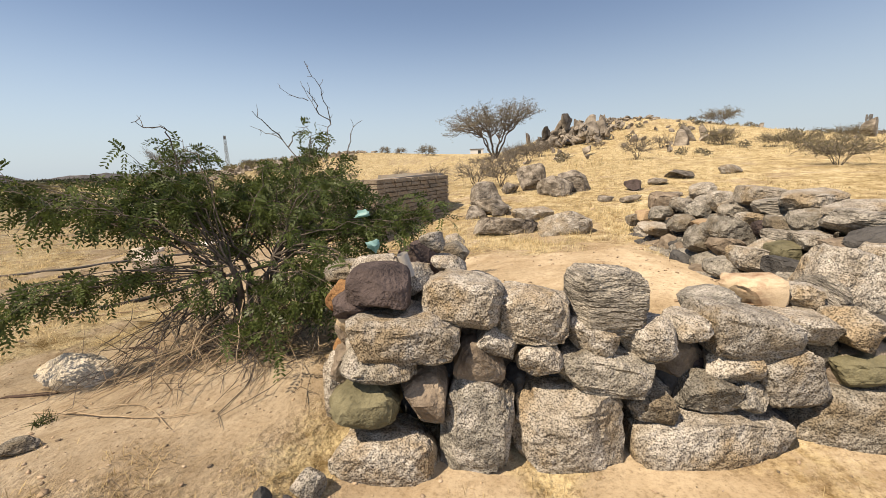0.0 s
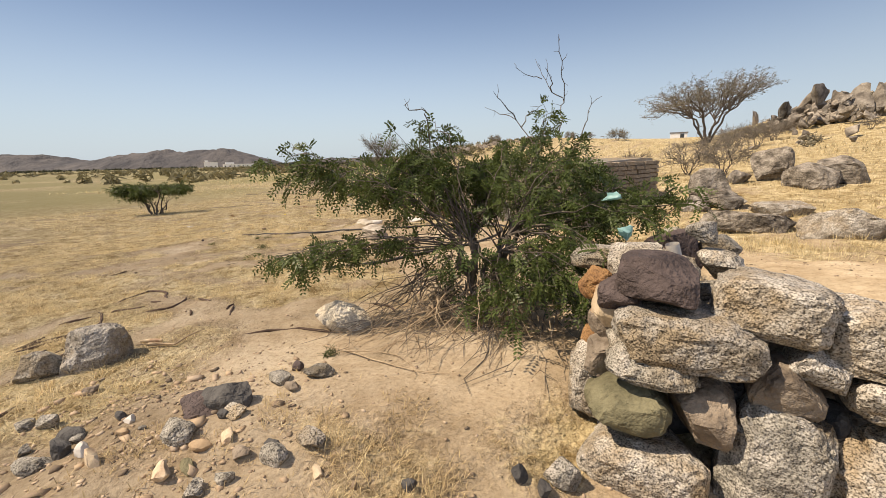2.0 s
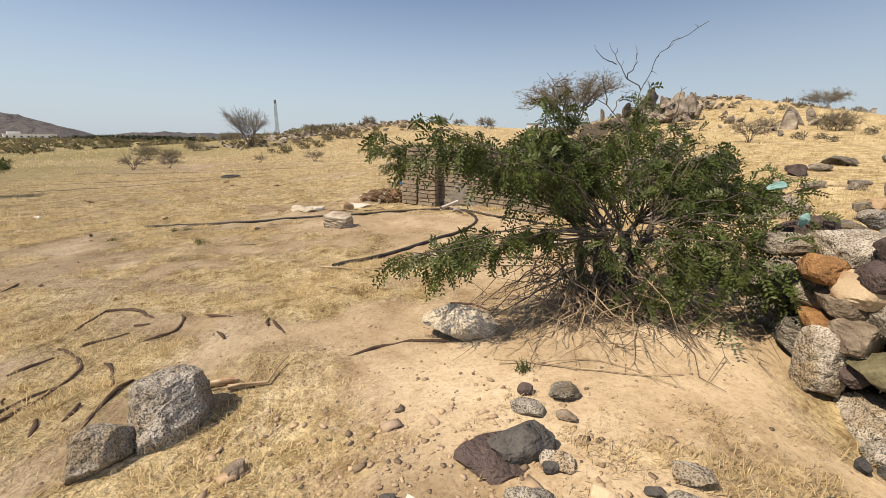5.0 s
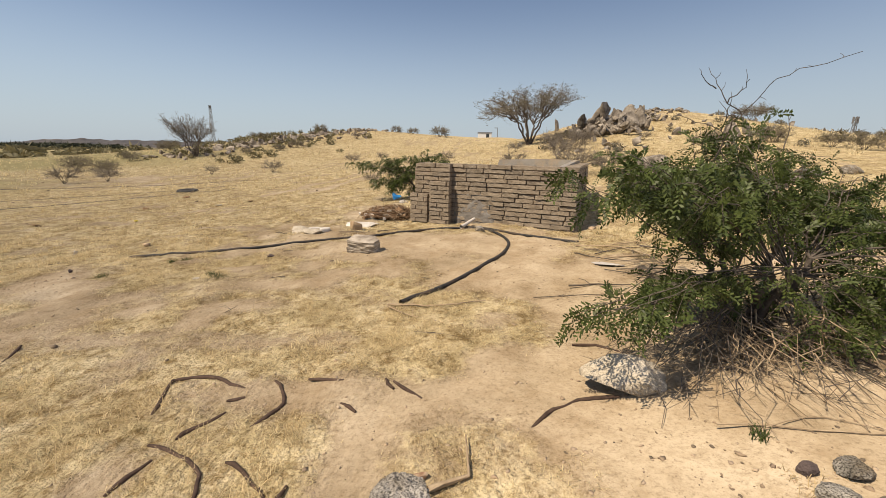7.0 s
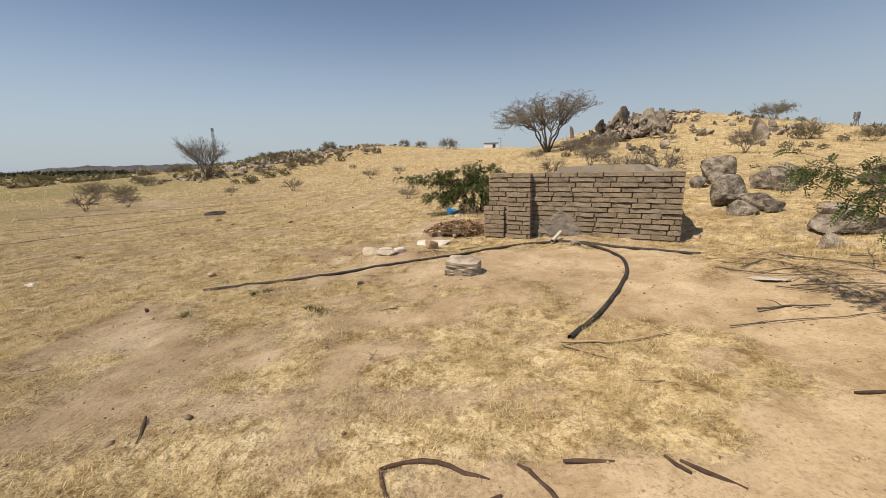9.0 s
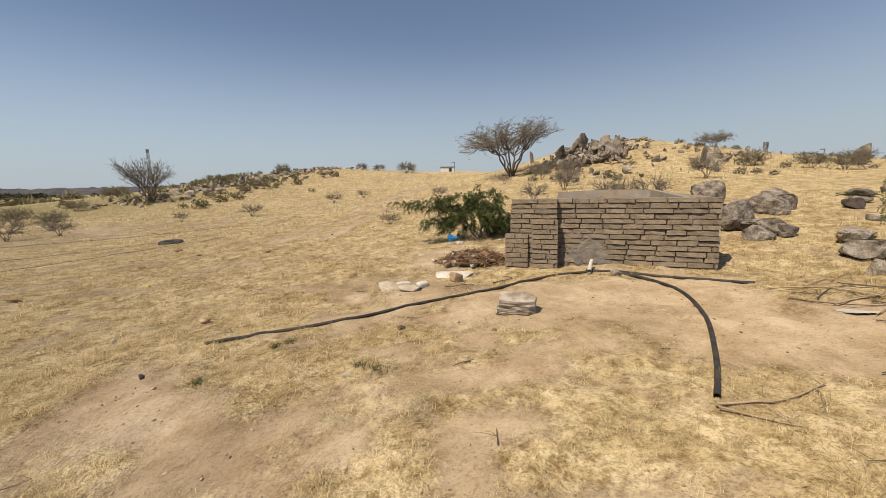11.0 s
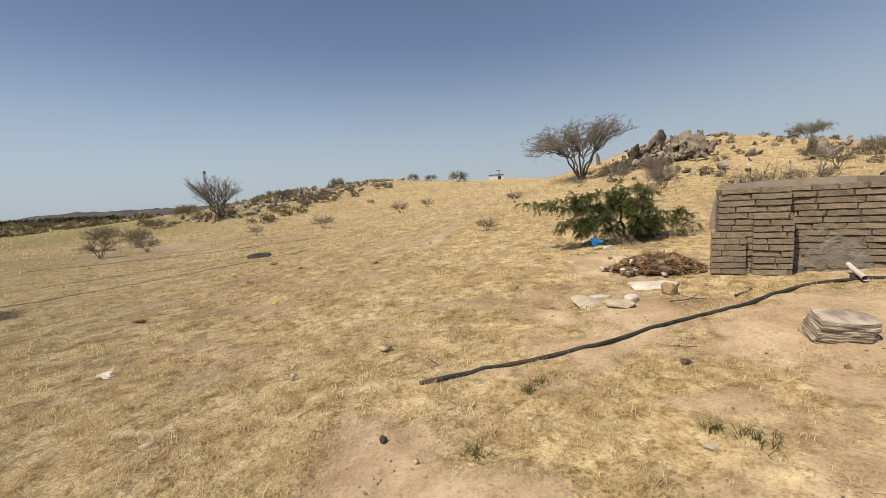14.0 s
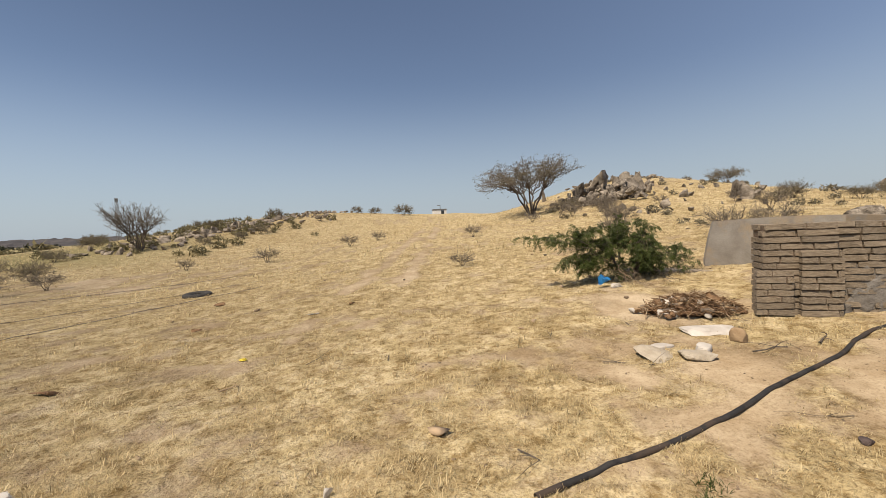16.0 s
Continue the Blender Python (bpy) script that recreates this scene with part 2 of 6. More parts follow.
def ground_material():
    m = bpy.data.materials.new("desert_sand")
    m.use_nodes = True
    nodes, links = m.node_tree.nodes, m.node_tree.links
    bsdf = nodes["Principled BSDF"]
    pos = nodes.new("ShaderNodeNewGeometry").outputs["Position"]
    cover = nodes.new("ShaderNodeAttribute")
    cover.attribute_name = "straw"

    def nz(s, d, ro=0.6):
        n = nodes.new("ShaderNodeTexNoise")
        n.inputs["Scale"].default_value, n.inputs["Detail"].default_value, n.inputs["Roughness"].default_value = s, d, ro
        links.new(pos, n.inputs["Vector"])
        return n.outputs["Fac"]

    def mix(kind, fac, a, b):
        x = nodes.new("ShaderNodeMix")
        x.data_type, x.blend_type = "RGBA", kind
        for sock, v in ((x.inputs["Factor"], fac), (x.inputs[6], a), (x.inputs[7], b)):
            if isinstance(v, (int, float)):
                sock.default_value = v
            else:
                links.new(v, sock)
        return x.outputs[2]

    def ramp(src, stops):
        r = ramp_node(nodes, stops)
        links.new(src, r.inputs[0])
        return r.outputs[0]

    sand = ramp(nz(0.9, 8), [(0.3, (0.345, 0.27, 0.175)), (0.5, (0.465, 0.37, 0.25)), (0.7, (0.56, 0.46, 0.325))])
    straw = ramp(nz(2.3, 9, 0.7), [(0.36, (0.41, 0.325, 0.175)), (0.48, (0.63, 0.515, 0.3)), (0.6, (0.76, 0.645, 0.42))])
    breakup = nodes.new("ShaderNodeMath")
    breakup.operation = "ADD"
    links.new(cover.outputs["Fac"], breakup.inputs[0])
    off = nodes.new("ShaderNodeMath")
    off.operation = "MULTIPLY_ADD"
    off.inputs[1].default_value, off.inputs[2].default_value = 1.6, -0.8
    links.new(nz(5.0, 9, 0.75), off.inputs[0])
    links.new(off.outputs[0], breakup.inputs[1])
    col = mix("MIX", ramp(breakup.outputs[0], [(0.3, (0, 0, 0)), (0.7, (1, 1, 1))]), sand, straw)
    bare = ramp(cover.outputs["Fac"], [(0.1, (0.5, 0.5, 0.5)), (0.5, (0.75, 0.75, 0.75))])
    # soil grit; its dark dots also paint the small shadows of straw clumps
    col = mix("MULTIPLY", bare, col, ramp(nz(34, 8, 0.85), [(0.38, (0.3, 0.25, 0.19)), (0.5, (1, 1, 1))]))
    # dark mottle where straw grows: brown litter, and tuft shade put into the colour
    col = mix("MULTIPLY", ramp(cover.outputs["Fac"], [(0.15, (0.25, 0.25, 0.25)), (0.6, (0.95, 0.95, 0.95))]), col, ramp(nz(7, 8, 0.8), [(0.4, (0.5, 0.43, 0.33)), (0.52, (1, 1, 1))]))
    col = mix("MULTIPLY", 0.5, col, ramp(nz(0.22, 5, 0.6), [(0.35, (0.78, 0.74, 0.68)), (0.6, (1, 1, 1))]))
    col = mix("MULTIPLY", 0.7, col, ramp(nz(1.5, 7, 0.72), [(0.38, (0.7, 0.64, 0.56)), (0.54, (1, 1, 1))]))
    growth = nodes.new("ShaderNodeAttribute")
    growth.attribute_name = "growth"
    green = ramp(growth.outputs["Fac"], [(0.1, (0, 0, 0)), (0.9, (0.8, 0.8, 0.8))])
    olive = ramp(nz(0.03, 4), [(0.0, (0.3, 0.265, 0.12)), (1.0, (0.34, 0.295, 0.14))])
    col = mix("MIX", green, col, olive)
    links.new(col, bsdf.inputs["Base Color"])
    bsdf.inputs["Roughness"].default_value = 0.95
    bsdf.inputs["Diffuse Roughness"].default_value = 1.0
    bsdf.inputs["Specular IOR Level"].default_value = 0.1
    b1 = nodes.new("ShaderNodeBump")
    b1.inputs["Strength"].default_value, b1.inputs["Distance"].default_value = 1.0, 0.085
    links.new(nz(20, 5, 0.62), b1.inputs["Height"])
    links.new(ramp(cover.outputs["Fac"], [(0.05, (0.38, 0.38, 0.38)), (0.5, (1, 1, 1))]), b1.inputs["Strength"])
    links.new(b1.outputs[0], bsdf.inputs["Normal"])
    return m


M_GROUND = ground_material()


# ---- building helpers ----
def mesh_from(name, verts, faces, material, smooth=False, sharp=None):
    me = bpy.data.meshes.new(name)
    me.from_pydata([tuple(v) for v in verts], [], [tuple(int(i) for i in f) for f in faces])
    me.materials.append(material)
    if smooth:
        me.shade_smooth()
        if sharp:
            me.set_sharp_from_angle(angle=radians(sharp))
    me.update()
    return me


def fast_mesh(name, verts, quads, material, smooth=False):
    """A mesh of equal polygons from arrays."""
    me = bpy.data.meshes.new(name)
    verts, quads = np.asarray(verts, np.float32), np.asarray(quads, np.int32)
    n, k = quads.shape
    me.vertices.add(len(verts))
    me.vertices.foreach_set("co", verts.ravel())
    me.loops.add(n * k)
    me.loops.foreach_set("vertex_index", quads.ravel())
    me.polygons.add(n)
    me.polygons.foreach_set("loop_start", np.arange(0, n * k, k, dtype=np.int32))
    me.materials.append(material)
    me.update(calc_edges=True)
    if smooth:
        me.shade_smooth()
    return me


def part(name, bm_or_mesh, material, parent, label="", m=None):
    """Links a bmesh or mesh as one mesh object under a thing or part."""
    me = bm_or_mesh
    if isinstance(bm_or_mesh, bmesh.types.BMesh):
        me = bpy.data.meshes.new(name)
        bm_or_mesh.to_mesh(me)
        bm_or_mesh.free()
    if material and not me.materials:
        me.materials.append(material)
    ob = new(name, me)
    ob.parent = parent
    if m is not None:
        ob.matrix_basis = m
    if label:
        tagged(ob, label)
    return ob


def thing(name, m, label, category, group="", kind=""):
    ob = new(name)
    ob.empty_display_size = 0.2
    ob.matrix_basis = m
    return tagged(ob, label, category, group, kind)


def box_bm(w, d, h, bevel=0.0, z0=0.0):
    bm = bmesh.new()
    bmesh.ops.create_cube(bm, size=1, matrix=Matrix.Translation((0, 0, z0 + h / 2)) @ Matrix.Diagonal((w, d, h, 1)))
    if bevel:
        bmesh.ops.bevel(bm, geom=bm.edges[:], offset=bevel, segments=2, affect="EDGES", profile=0.6)
    return bm


def lattice_noise(x, y, scale, seed):
    """Smooth value noise on arrays, 0 to 1."""
    x, y = np.asarray(x, float) / scale + seed * 17.3, np.asarray(y, float) / scale - seed * 9.1
    ix, iy = np.floor(x), np.floor(y)
    fx, fy = x - ix, y - iy
    fx, fy = fx * fx * (3 - 2 * fx), fy * fy * (3 - 2 * fy)

    def h(a, b):
        v = np.sin(a * 127.1 + b * 311.7 + seed * 74.7) * 43758.5453
        return v - np.floor(v)

    return (h(ix, iy) * (1 - fx) + h(ix + 1, iy) * fx) * (1 - fy) + (h(ix, iy + 1) * (1 - fx) + h(ix + 1, iy + 1) * fx) * fy


# broad swells and hills: centre, spread, height
SWELLS = [(16, 49, 9, 3.26), (16, 46, 20, -1.63), (-22, 76, 16, 2.26), (-6, 72, 20, -0.98), (8, 33, 14, 0.92), (30, 35, 22, 1.19), (2, 110, 40, 5.18), (-20, 25, 16, -0.87), (-34, 46, 14, 0.29), (4, 12, 7, 0.28), (-60, 30, 40, -0.14), (20, 5, 22, -0.32), (-12, 8, 9, -0.22), (-1, 8, 5, -0.19), (-40, 80, 25, 1.74), (10, 22, 10, 0.04), (40, 60, 30, 4.32), (-2.3, 1.9, 0.9, 0.05), (-1.5, 8.2, 0.7, -0.15)]


def ground_z(x, y):
    """Height of the land."""
    x, y = np.asarray(x, float), np.asarray(y, float)
    z = -2.0 * (1 - np.exp(-((x + 2) ** 2 + (y - 3) ** 2) / 3200.0))
    for cx, cy, s, h in SWELLS:
        z = z + h * np.exp(-((x - cx) ** 2 + (y - cy) ** 2) / (2 * s * s))
    # sand drifted against the back of the dry-stone wall
    bank = 0.44 / (1 + np.exp(np.clip(-(y - 2.68) * 12, -60, 60))) / (1 + np.exp(np.clip(-(x + 0.12) * 7, -60, 60))) * np.exp(-np.maximum(y - 3.2, 0) ** 2 / 5.0) / (1 + np.exp(np.clip((x - 2.2) * 4, -60, 60)))
    z = z + bank + 0.1 * np.exp(-((x + 1.3) ** 2 / 0.5 + (y - 2.75) ** 2 / 0.2))
    # the ground dips before the wall and swells under the strewn stones
    z = z - (0.17 + 0.035 * np.clip(x, 0, 2.5)) / (1 + np.exp(np.clip(-(x + 0.75) * 5, -60, 60))) / (1 + np.exp(np.clip((y - 2.5) * 9, -60, 60))) * np.exp(-np.maximum(0.5 - y, 0) ** 2 / 6.0) * np.exp(-np.maximum(x - 2.5, 0) ** 2 / 8.0)
    z = z + 0.145 * np.exp(-((x + 2.2) ** 2 + (y - 1.35) ** 2 / 1.3))
    near = np.exp(-((x + 5) ** 2 + (y - 6) ** 2) / 800.0)
    z = z + near * (0.06 * (lattice_noise(x, y, 1.3, 1) - 0.5) + 0.05 * (lattice_noise(x, y, 0.38, 2) - 0.5) + 0.036 * (lattice_noise(x, y, 0.15, 12) - 0.5))
    far = np.clip((np.hypot(x, y) - 25) / 60, 0, 1)
    return z + far * (0.7 * (lattice_noise(x, y, 17, 3) - 0.5) + 0.3 * (lattice_noise(x, y, 6, 4) - 0.5))


def gz(x, y):
    return float(ground_z(x, y))


def straw_cover(x, y):
    """How thickly dry grass covers the ground, 0 to 1."""
    x, y = np.asarray(x, float), np.asarray(y, float)
    c = 0.55 * lattice_noise(x, y, 1.7, 5) + 0.85 * lattice_noise(x, y, 0.42, 6)
    for cx, cy, rx, ry, k in ((-1.9, 2.9, 1.5, 0.9, 1.3), (0.6, 1.6, 1.6, 0.45, 0.9), (-2.4, 1.4, 1.1, 0.55, 0.6), (1.0, 4.0, 1.8, 1.5, 1.1), (-3.3, 5.6, 0.9, 1.2, 0.6),
                              (-5.6, 10.9, 1.4, 1.0, 0.8), (-6.4, 5.7, 1.5, 1.3, 0.35), (-4.3, 7.3, 2.0, 0.7, 0.45), (-1.7, 5.4, 1.4, 1.2, 0.7), (-24, 26, 9, 4, 0.5), (-8.3, 4.3, 0.6, 0.9, 0.4), (-5.2, 7.2, 2.2, 1.5, 0.35), (-6.3, 9.6, 2.2, 1.3, 0.35), (-7.6, 8.2, 1.2, 0.8, 0.2), (-2.8, 6.2, 1.0, 1.6, 0.3)):
        c = c - k * np.exp(-(((x - cx) / rx) ** 2 + ((y - cy) / ry) ** 2))
    # wheel tracks leading up between the hills
    mid = -10.5 + 0.16 * (y - 18)
    for off in (-0.75, 0.75):
        c = c - 0.5 * np.exp(-((x - mid - off) / 0.4) ** 2) * (y > 16)
    c = c + 0.5 * np.clip((np.hypot(x, y - 3) - 16) / 20, 0, 1) * (lattice_noise(x, y, 9, 7) - 0.1)
    return np.clip(0.55 + 1.2 * (c - 0.5), 0, 1)


def rock_mesh(name, seed, size, material, sub=3, boxy=0.7, cuts=15, lump=0.12, fine=0.05, flat=0.0, deep=0.6):
    """A weathered angular stone of the given width, depth and height, centred on its middle."""
    rnd = np.random.RandomState(seed)
    bm = bmesh.new()
    bmesh.ops.create_icosphere(bm, subdivisions=sub, radius=1)
    p = np.array([v.co[:] for v in bm.verts])
    faces = [[v.index for v in f.verts] for f in bm.faces]
    bm.free()
    p = np.sign(p) * np.abs(p) ** boxy
    p /= np.abs(p).max()
    for _ in range(cuts):
        n = rnd.normal(size=3)
        n /= np.linalg.norm(n)
        reach = (p @ n).max()
        t = p @ n - reach * rnd.uniform(deep, 0.9)
        p -= np.maximum(t, 0)[:, None] * n
    o = rnd.uniform(-50, 50, 3)
    q = p * (np.array(size) / np.prod(size) ** (1 / 3)) * 1.2 + o
    d = np.array([noise.noise(Vector(a)) * lump + (0.5 - abs(noise.noise(Vector(a * 3.3)))) * lump * 0.55 + (0.5 - abs(noise.noise(Vector(a * 8.0)))) * fine * 1.3
                  + noise.noise(Vector(a * 19.0)) * fine * 0.6 for a in q])
    p = p * (1 + d)[:, None]
    p *= (np.array(size) / 2) / np.abs(p).max(axis=0)
    if flat:
        p[:, 2] = np.maximum(p[:, 2], -size[2] / 2 * (1 - flat))
    return mesh_from(name, p, faces, material, True, 28)


def tube_arrays(points, radii, sides=6):
    """Rings of vertices and quads along a line of points."""
    pts = [Vector(p) for p in points]
    vs, fs = [], []
    side = None
    for i, p in enumerate(pts):
        d = (pts[min(i + 1, len(pts) - 1)] - pts[max(i - 1, 0)])
        d = d.normalized() if d.length > 1e-6 else Vector((0, 0, 1))
        if side is None:
            side = d.orthogonal().normalized()
        side = (side - d * side.dot(d))
        side = side.normalized() if side.length > 1e-5 else d.orthogonal().normalized()
        up = d.cross(side)
        for k in range(sides):
            a = 2 * math.pi * k / sides
            vs.append(p + (side * math.cos(a) + up * math.sin(a)) * radii[i])
    for i in range(len(pts) - 1):
        for k in range(sides):
            a, b = i * sides + k, i * sides + (k + 1) % sides
            fs.append((a, b, b + sides, a + sides))
    return vs, fs


def tubes_mesh(name, lines, material, sides=5):
    """Many tapering twigs in one mesh; each line is (points, first radius, last radius)."""
    vs, fs = [], []
    for pts, r0, r1 in lines:
        n = len(pts)
        v, f = tube_arrays(pts, [r0 + (r1 - r0) * i / (n - 1) for i in range(n)], sides)
        b = len(vs)
        vs += [tuple(x) for x in v]
        fs += [tuple(i + b for i in q) for q in f]
    return fast_mesh(name, vs, fs, material, True)


def bend(a, b, rise, wob, rnd, n=6):
    """A curved, slightly crooked line from a to b."""
    a, b = Vector(a), Vector(b)
    out = []
    for i in range(n + 1):
        t = i / n
        p = a.lerp(b, t) + Vector((0, 0, rise * 4 * t * (1 - t)))
        if 0 < i < n:
            p += Vector(rnd.normal(0, wob, 3))
        out.append(p)
    return out


# ---- ground: one sheet to the horizon ----
def axis(lo, hi, step, far, growth):
    core = list(np.arange(lo, hi + step / 2, step))
    up, s = [core[-1]], step
    while up[-1] < far:
        s *= growth
        up.append(up[-1] + s)
    down, s = [core[0]], step
    while down[-1] > -far:
        s *= growth
        down.append(down[-1] - s)
    return np.array(down[:0:-1] + core + up[1:])


def build_ground():
    gx, gy = axis(-14, 4, 0.065, 3500, 1.08), axis(0, 12, 0.065, 3500, 1.08)
    X, Y = np.meshgrid(gx, gy)
    x, y = X.ravel(), Y.ravel()
    v = np.stack([x, y, ground_z(x, y)], 1)
    nx, ny = len(gx), len(gy)
    i = np.arange(ny - 1)[:, None] * nx + np.arange(nx - 1)[None]
    i = i.ravel()
    me = fast_mesh("ground", v, np.stack([i, i + 1, i + 1 + nx, i + nx], 1), M_GROUND, True)
    at = me.attributes.new("straw", "FLOAT", "POINT")
    at.data.foreach_set("value", straw_cover(x, y).astype(np.float32))
    patch = np.clip((-x - 20 - 0.05 * y) / 18, 0, 1) * np.clip(2.2 * lattice_noise(x, y, 14, 21) + lattice_noise(x, y, 4, 22) - 0.75, 0, 1)
    me.attributes.new("growth", "FLOAT", "POINT").data.foreach_set("value", patch.astype(np.float32))
    return tagged(new("ground", me), "sandy desert ground with dry yellow grass", "ground", kind="structure")


build_ground()


# ---- far hills, mast, houses ----
def ridge(name, label, a, b, depth, height, seed, material, n=140):
    """A rugged mountain range between two points of the plan."""
    a, b = Vector(a), Vector(b)
    side = Vector((-(b - a).y, (b - a).x)).normalized()
    if side.dot(a) < 0:
        side = -side
    vs, fs, m = [], [], 14
    for i in range(n + 1):
        t = i / n
        env = min(1, 6 * t, 6 * (1 - t)) ** 0.7
        prof = height * env * (0.35 + 0.65 * float(lattice_noise(t * n, seed, 22, seed)) + 0.18 * float(lattice_noise(t * n, seed, 6, seed + 1)))
        for j in range(m + 1):
            s = j / m
            p = a.lerp(b, t) + side * (s * depth)
            k = math.sin(math.pi * min(1, s)) ** 0.8
            z = -4 + prof * k * (1 + 0.25 * (float(lattice_noise(t * n * 3, s * 40, 5, seed + 2)) - 0.5))
            vs.append((p.x, p.y, z))
    for i in range(n):
        for j in range(m):
            q = i * (m + 1) + j
            fs.append((q, q + 1, q + m + 2, q + m + 1))
    return tagged(new(name, fast_mesh(name, vs, fs, material, False)), label, "mountain", kind="structure")


ridge("backdrop_mountains", "low grey-brown rocky mountain range in the distance", (-1300, 110), (-695, 590), 260, 46, 3, M_MOUNT)
ridge("backdrop_hills", "low far brown hills behind the plain", (-900, 700), (-200, 1050), 200, 24, 8, M_MOUNT)
ridge("backdrop_low_hills", "long low far hills on the horizon", (-1500, -200), (-1150, 400), 300, 30, 5, M_MOUNT)


def lattice_mast(x, y, height, foot, top, label):
    root = thing("lattice_mast", pose(x, y, gz(x, y) - 0.5), label, "mast")
    z0, z1 = 0.0, height
    corners = [(-1, -1), (1, -1), (1, 1), (-1, 1)]

    def at(c, z):
        k = foot + (top - foot) * z / height
        return Vector((c[0] * k / 2, c[1] * k / 2, z))

    for c in corners:
        part("leg", tubes_mesh("leg", [([at(c, z0), at(c, z1)], 0.22, 0.18)], M_STEEL), M_STEEL, root)
    n = 9
    for k in range(n):
        za, zb = height * k / n, height * (k + 1) / n
        lines = []
        for i in range(4):
            a, b = corners[i], corners[(i + 1) % 4]
            lines += [([at(a, za), at(b, zb)], 0.11, 0.11), ([at(b, za), at(a, zb)], 0.11, 0.11), ([at(a, zb), at(b, zb)], 0.11, 0.11)]
        part("brace", tubes_mesh("brace", lines, M_STEEL, 4), M_STEEL, root)
    for a in (0, 120, 240):
        part("antenna", box_bm(1.0, 0.5, 4.5, 0.05), M_STEEL, root, "pale panel antenna", pose(1.4 * math.cos(radians(a)), 1.4 * math.sin(radians(a)), height - 4, 0, 0, a))
    return root


lattice_mast(-359, 600, 61, 4.6, 2.2, "tall grey steel lattice communication mast on the plain")
lattice_mast(262, 300, 30, 3.2, 1.2, "distant thin steel lattice pylon behind the hill")


def house(x, y, w, d, h, turn, label):
    root = thing("house", pose(x, y, gz(x, y) - 0.3, 0, 0, turn), label, "house")
    part("wall", box_bm(w, d, h, 0.05), M_PAINT, root)
    part("roof", box_bm(w + 0.6, d + 0.6, 0.5, 0.05, h), M_PAINT, root)
    part("roof_room", box_bm(w * 0.25, d * 0.6, 2.6, 0.05, h + 0.5), M_PAINT, root, "small white stair room", pose(-w * 0.3, 0, 0))
    for k in range(int(w // 6)):
        part("window", box_bm(1.8, 0.2, 1.8, 0.02), M_WINDOW, root, "", pose(-w / 2 + 3 + 6 * k, -d / 2 - 0.06, 1.4))
    return root


house(-612, 400, 18, 12, 8.5, 55, "white flat-roofed house far across the plain")
house(-572, 420, 46, 10, 4.8, 58, "long low white farm building beside the far house")
hut = thing("hut", pose(1.5, 95, gz(1.5, 95) - 0.1) @ Matrix.Diagonal((0.8, 0.8, 0.8, 1)), "small pale flat-roofed hut on the far rise", "hut")
part("wall", box_bm(3.6, 3, 1.6, 0.04), M_PAINT, hut)
part("roof", box_bm(3.9, 3.3, 0.2, 0.03, 1.6), M_STEEL, hut, "dark flat roof")
part("door", box_bm(0.8, 0.1, 1.3, 0.02), M_WINDOW, hut, "dark doorway", pose(0.7, -1.52, 0.1))


def lamp_post(x, y, h):
    z = gz(x, y)
    root = thing("street_lamp", pose(x, y, z - 0.2), "tall thin grey street lamp on the far road", "street lamp", "far road lamps")
    part("pole", tubes_mesh("pole", [([(0, 0, 0), (0, 0, h * 0.6), (0, 0, h)], 0.14, 0.09)], M_STEEL, 8), M_STEEL, root)
    part("lamp_head", box_bm(1.2, 0.4, 0.2, 0.06, h - 0.05), M_STEEL, root, "", pose(-0.5, 0, 0))


lamp_post(9.1, 150, 8.5)
lamp_post(-19.0, 150, 7.0)
lamp_post(97.5, 100, 10)


# ---- dry-stone walls ----
counter = [100]


def next_seed():
    counter[0] += 1
    return counter[0]


def wall_stone(parent, x, y, z, w, d, h, material, tilt=0.0, turn=0.0, sub=4):
    sd = next_seed()
    big = w * h > 0.1
    ob = part("stone", rock_mesh("stone", sd, (w * 1.0, d, h * 1.02), material, sub, 0.48 if big else 0.58, 9 if big else 13, 0.06, 0.08, 0.0, 0.8 if big else 0.68), material, parent, "", pose(x, y, z, 0, tilt, turn))
    return ob


front = thing("dry_stone_wall", pose(0, 0, 0), "waist-high dry-stone wall of rough speckled granite boulders", "stone wall", "field walls")
# each stone: place of its middle, width, height, lean, kind of stone
FRONT_A = [(-0.25, 2.27, 0.6, 0.61, 0.26, 2, M_GRANITE), (-0.37, 2.21, 0.5, 0.42, 0.21, 4, M_GREY), (-0.46, 2.18, 0.28, 0.38, 0.24, -2, M_OLIVE), (-0.15, 2.23, 0.29, 0.3, 0.31, -4, M_UMBER), (-0.38, 2.2, -0.05, 0.58, 0.34, 0, M_GRANITE), (0.12, 2.26, 0.08, 0.38, 0.57, 8, M_GREY), (0.13, 2.3, 0.39, 0.29, 0.29, 20, M_UMBER), (0.06, 2.35, 0.76, 0.43, 0.25, 6, M_GRANITE), (0.42, 2.39, 0.66, 0.39, 0.3, 4, M_GRANITE), (0.22, 2.33, 0.53, 0.24, 0.17, 24, M_GRANITE), (0.45, 2.34, 0.44, 0.24, 0.19, -10, M_GRANITE), (0.61, 2.33, 0.04, 0.62, 0.5, 2, M_GRANITE), (0.82, 2.44, 0.71, 0.4, 0.37, 4, M_BANDED), (0.73, 2.39, 0.55, 0.29, 0.2, 14, M_GRANITE)]
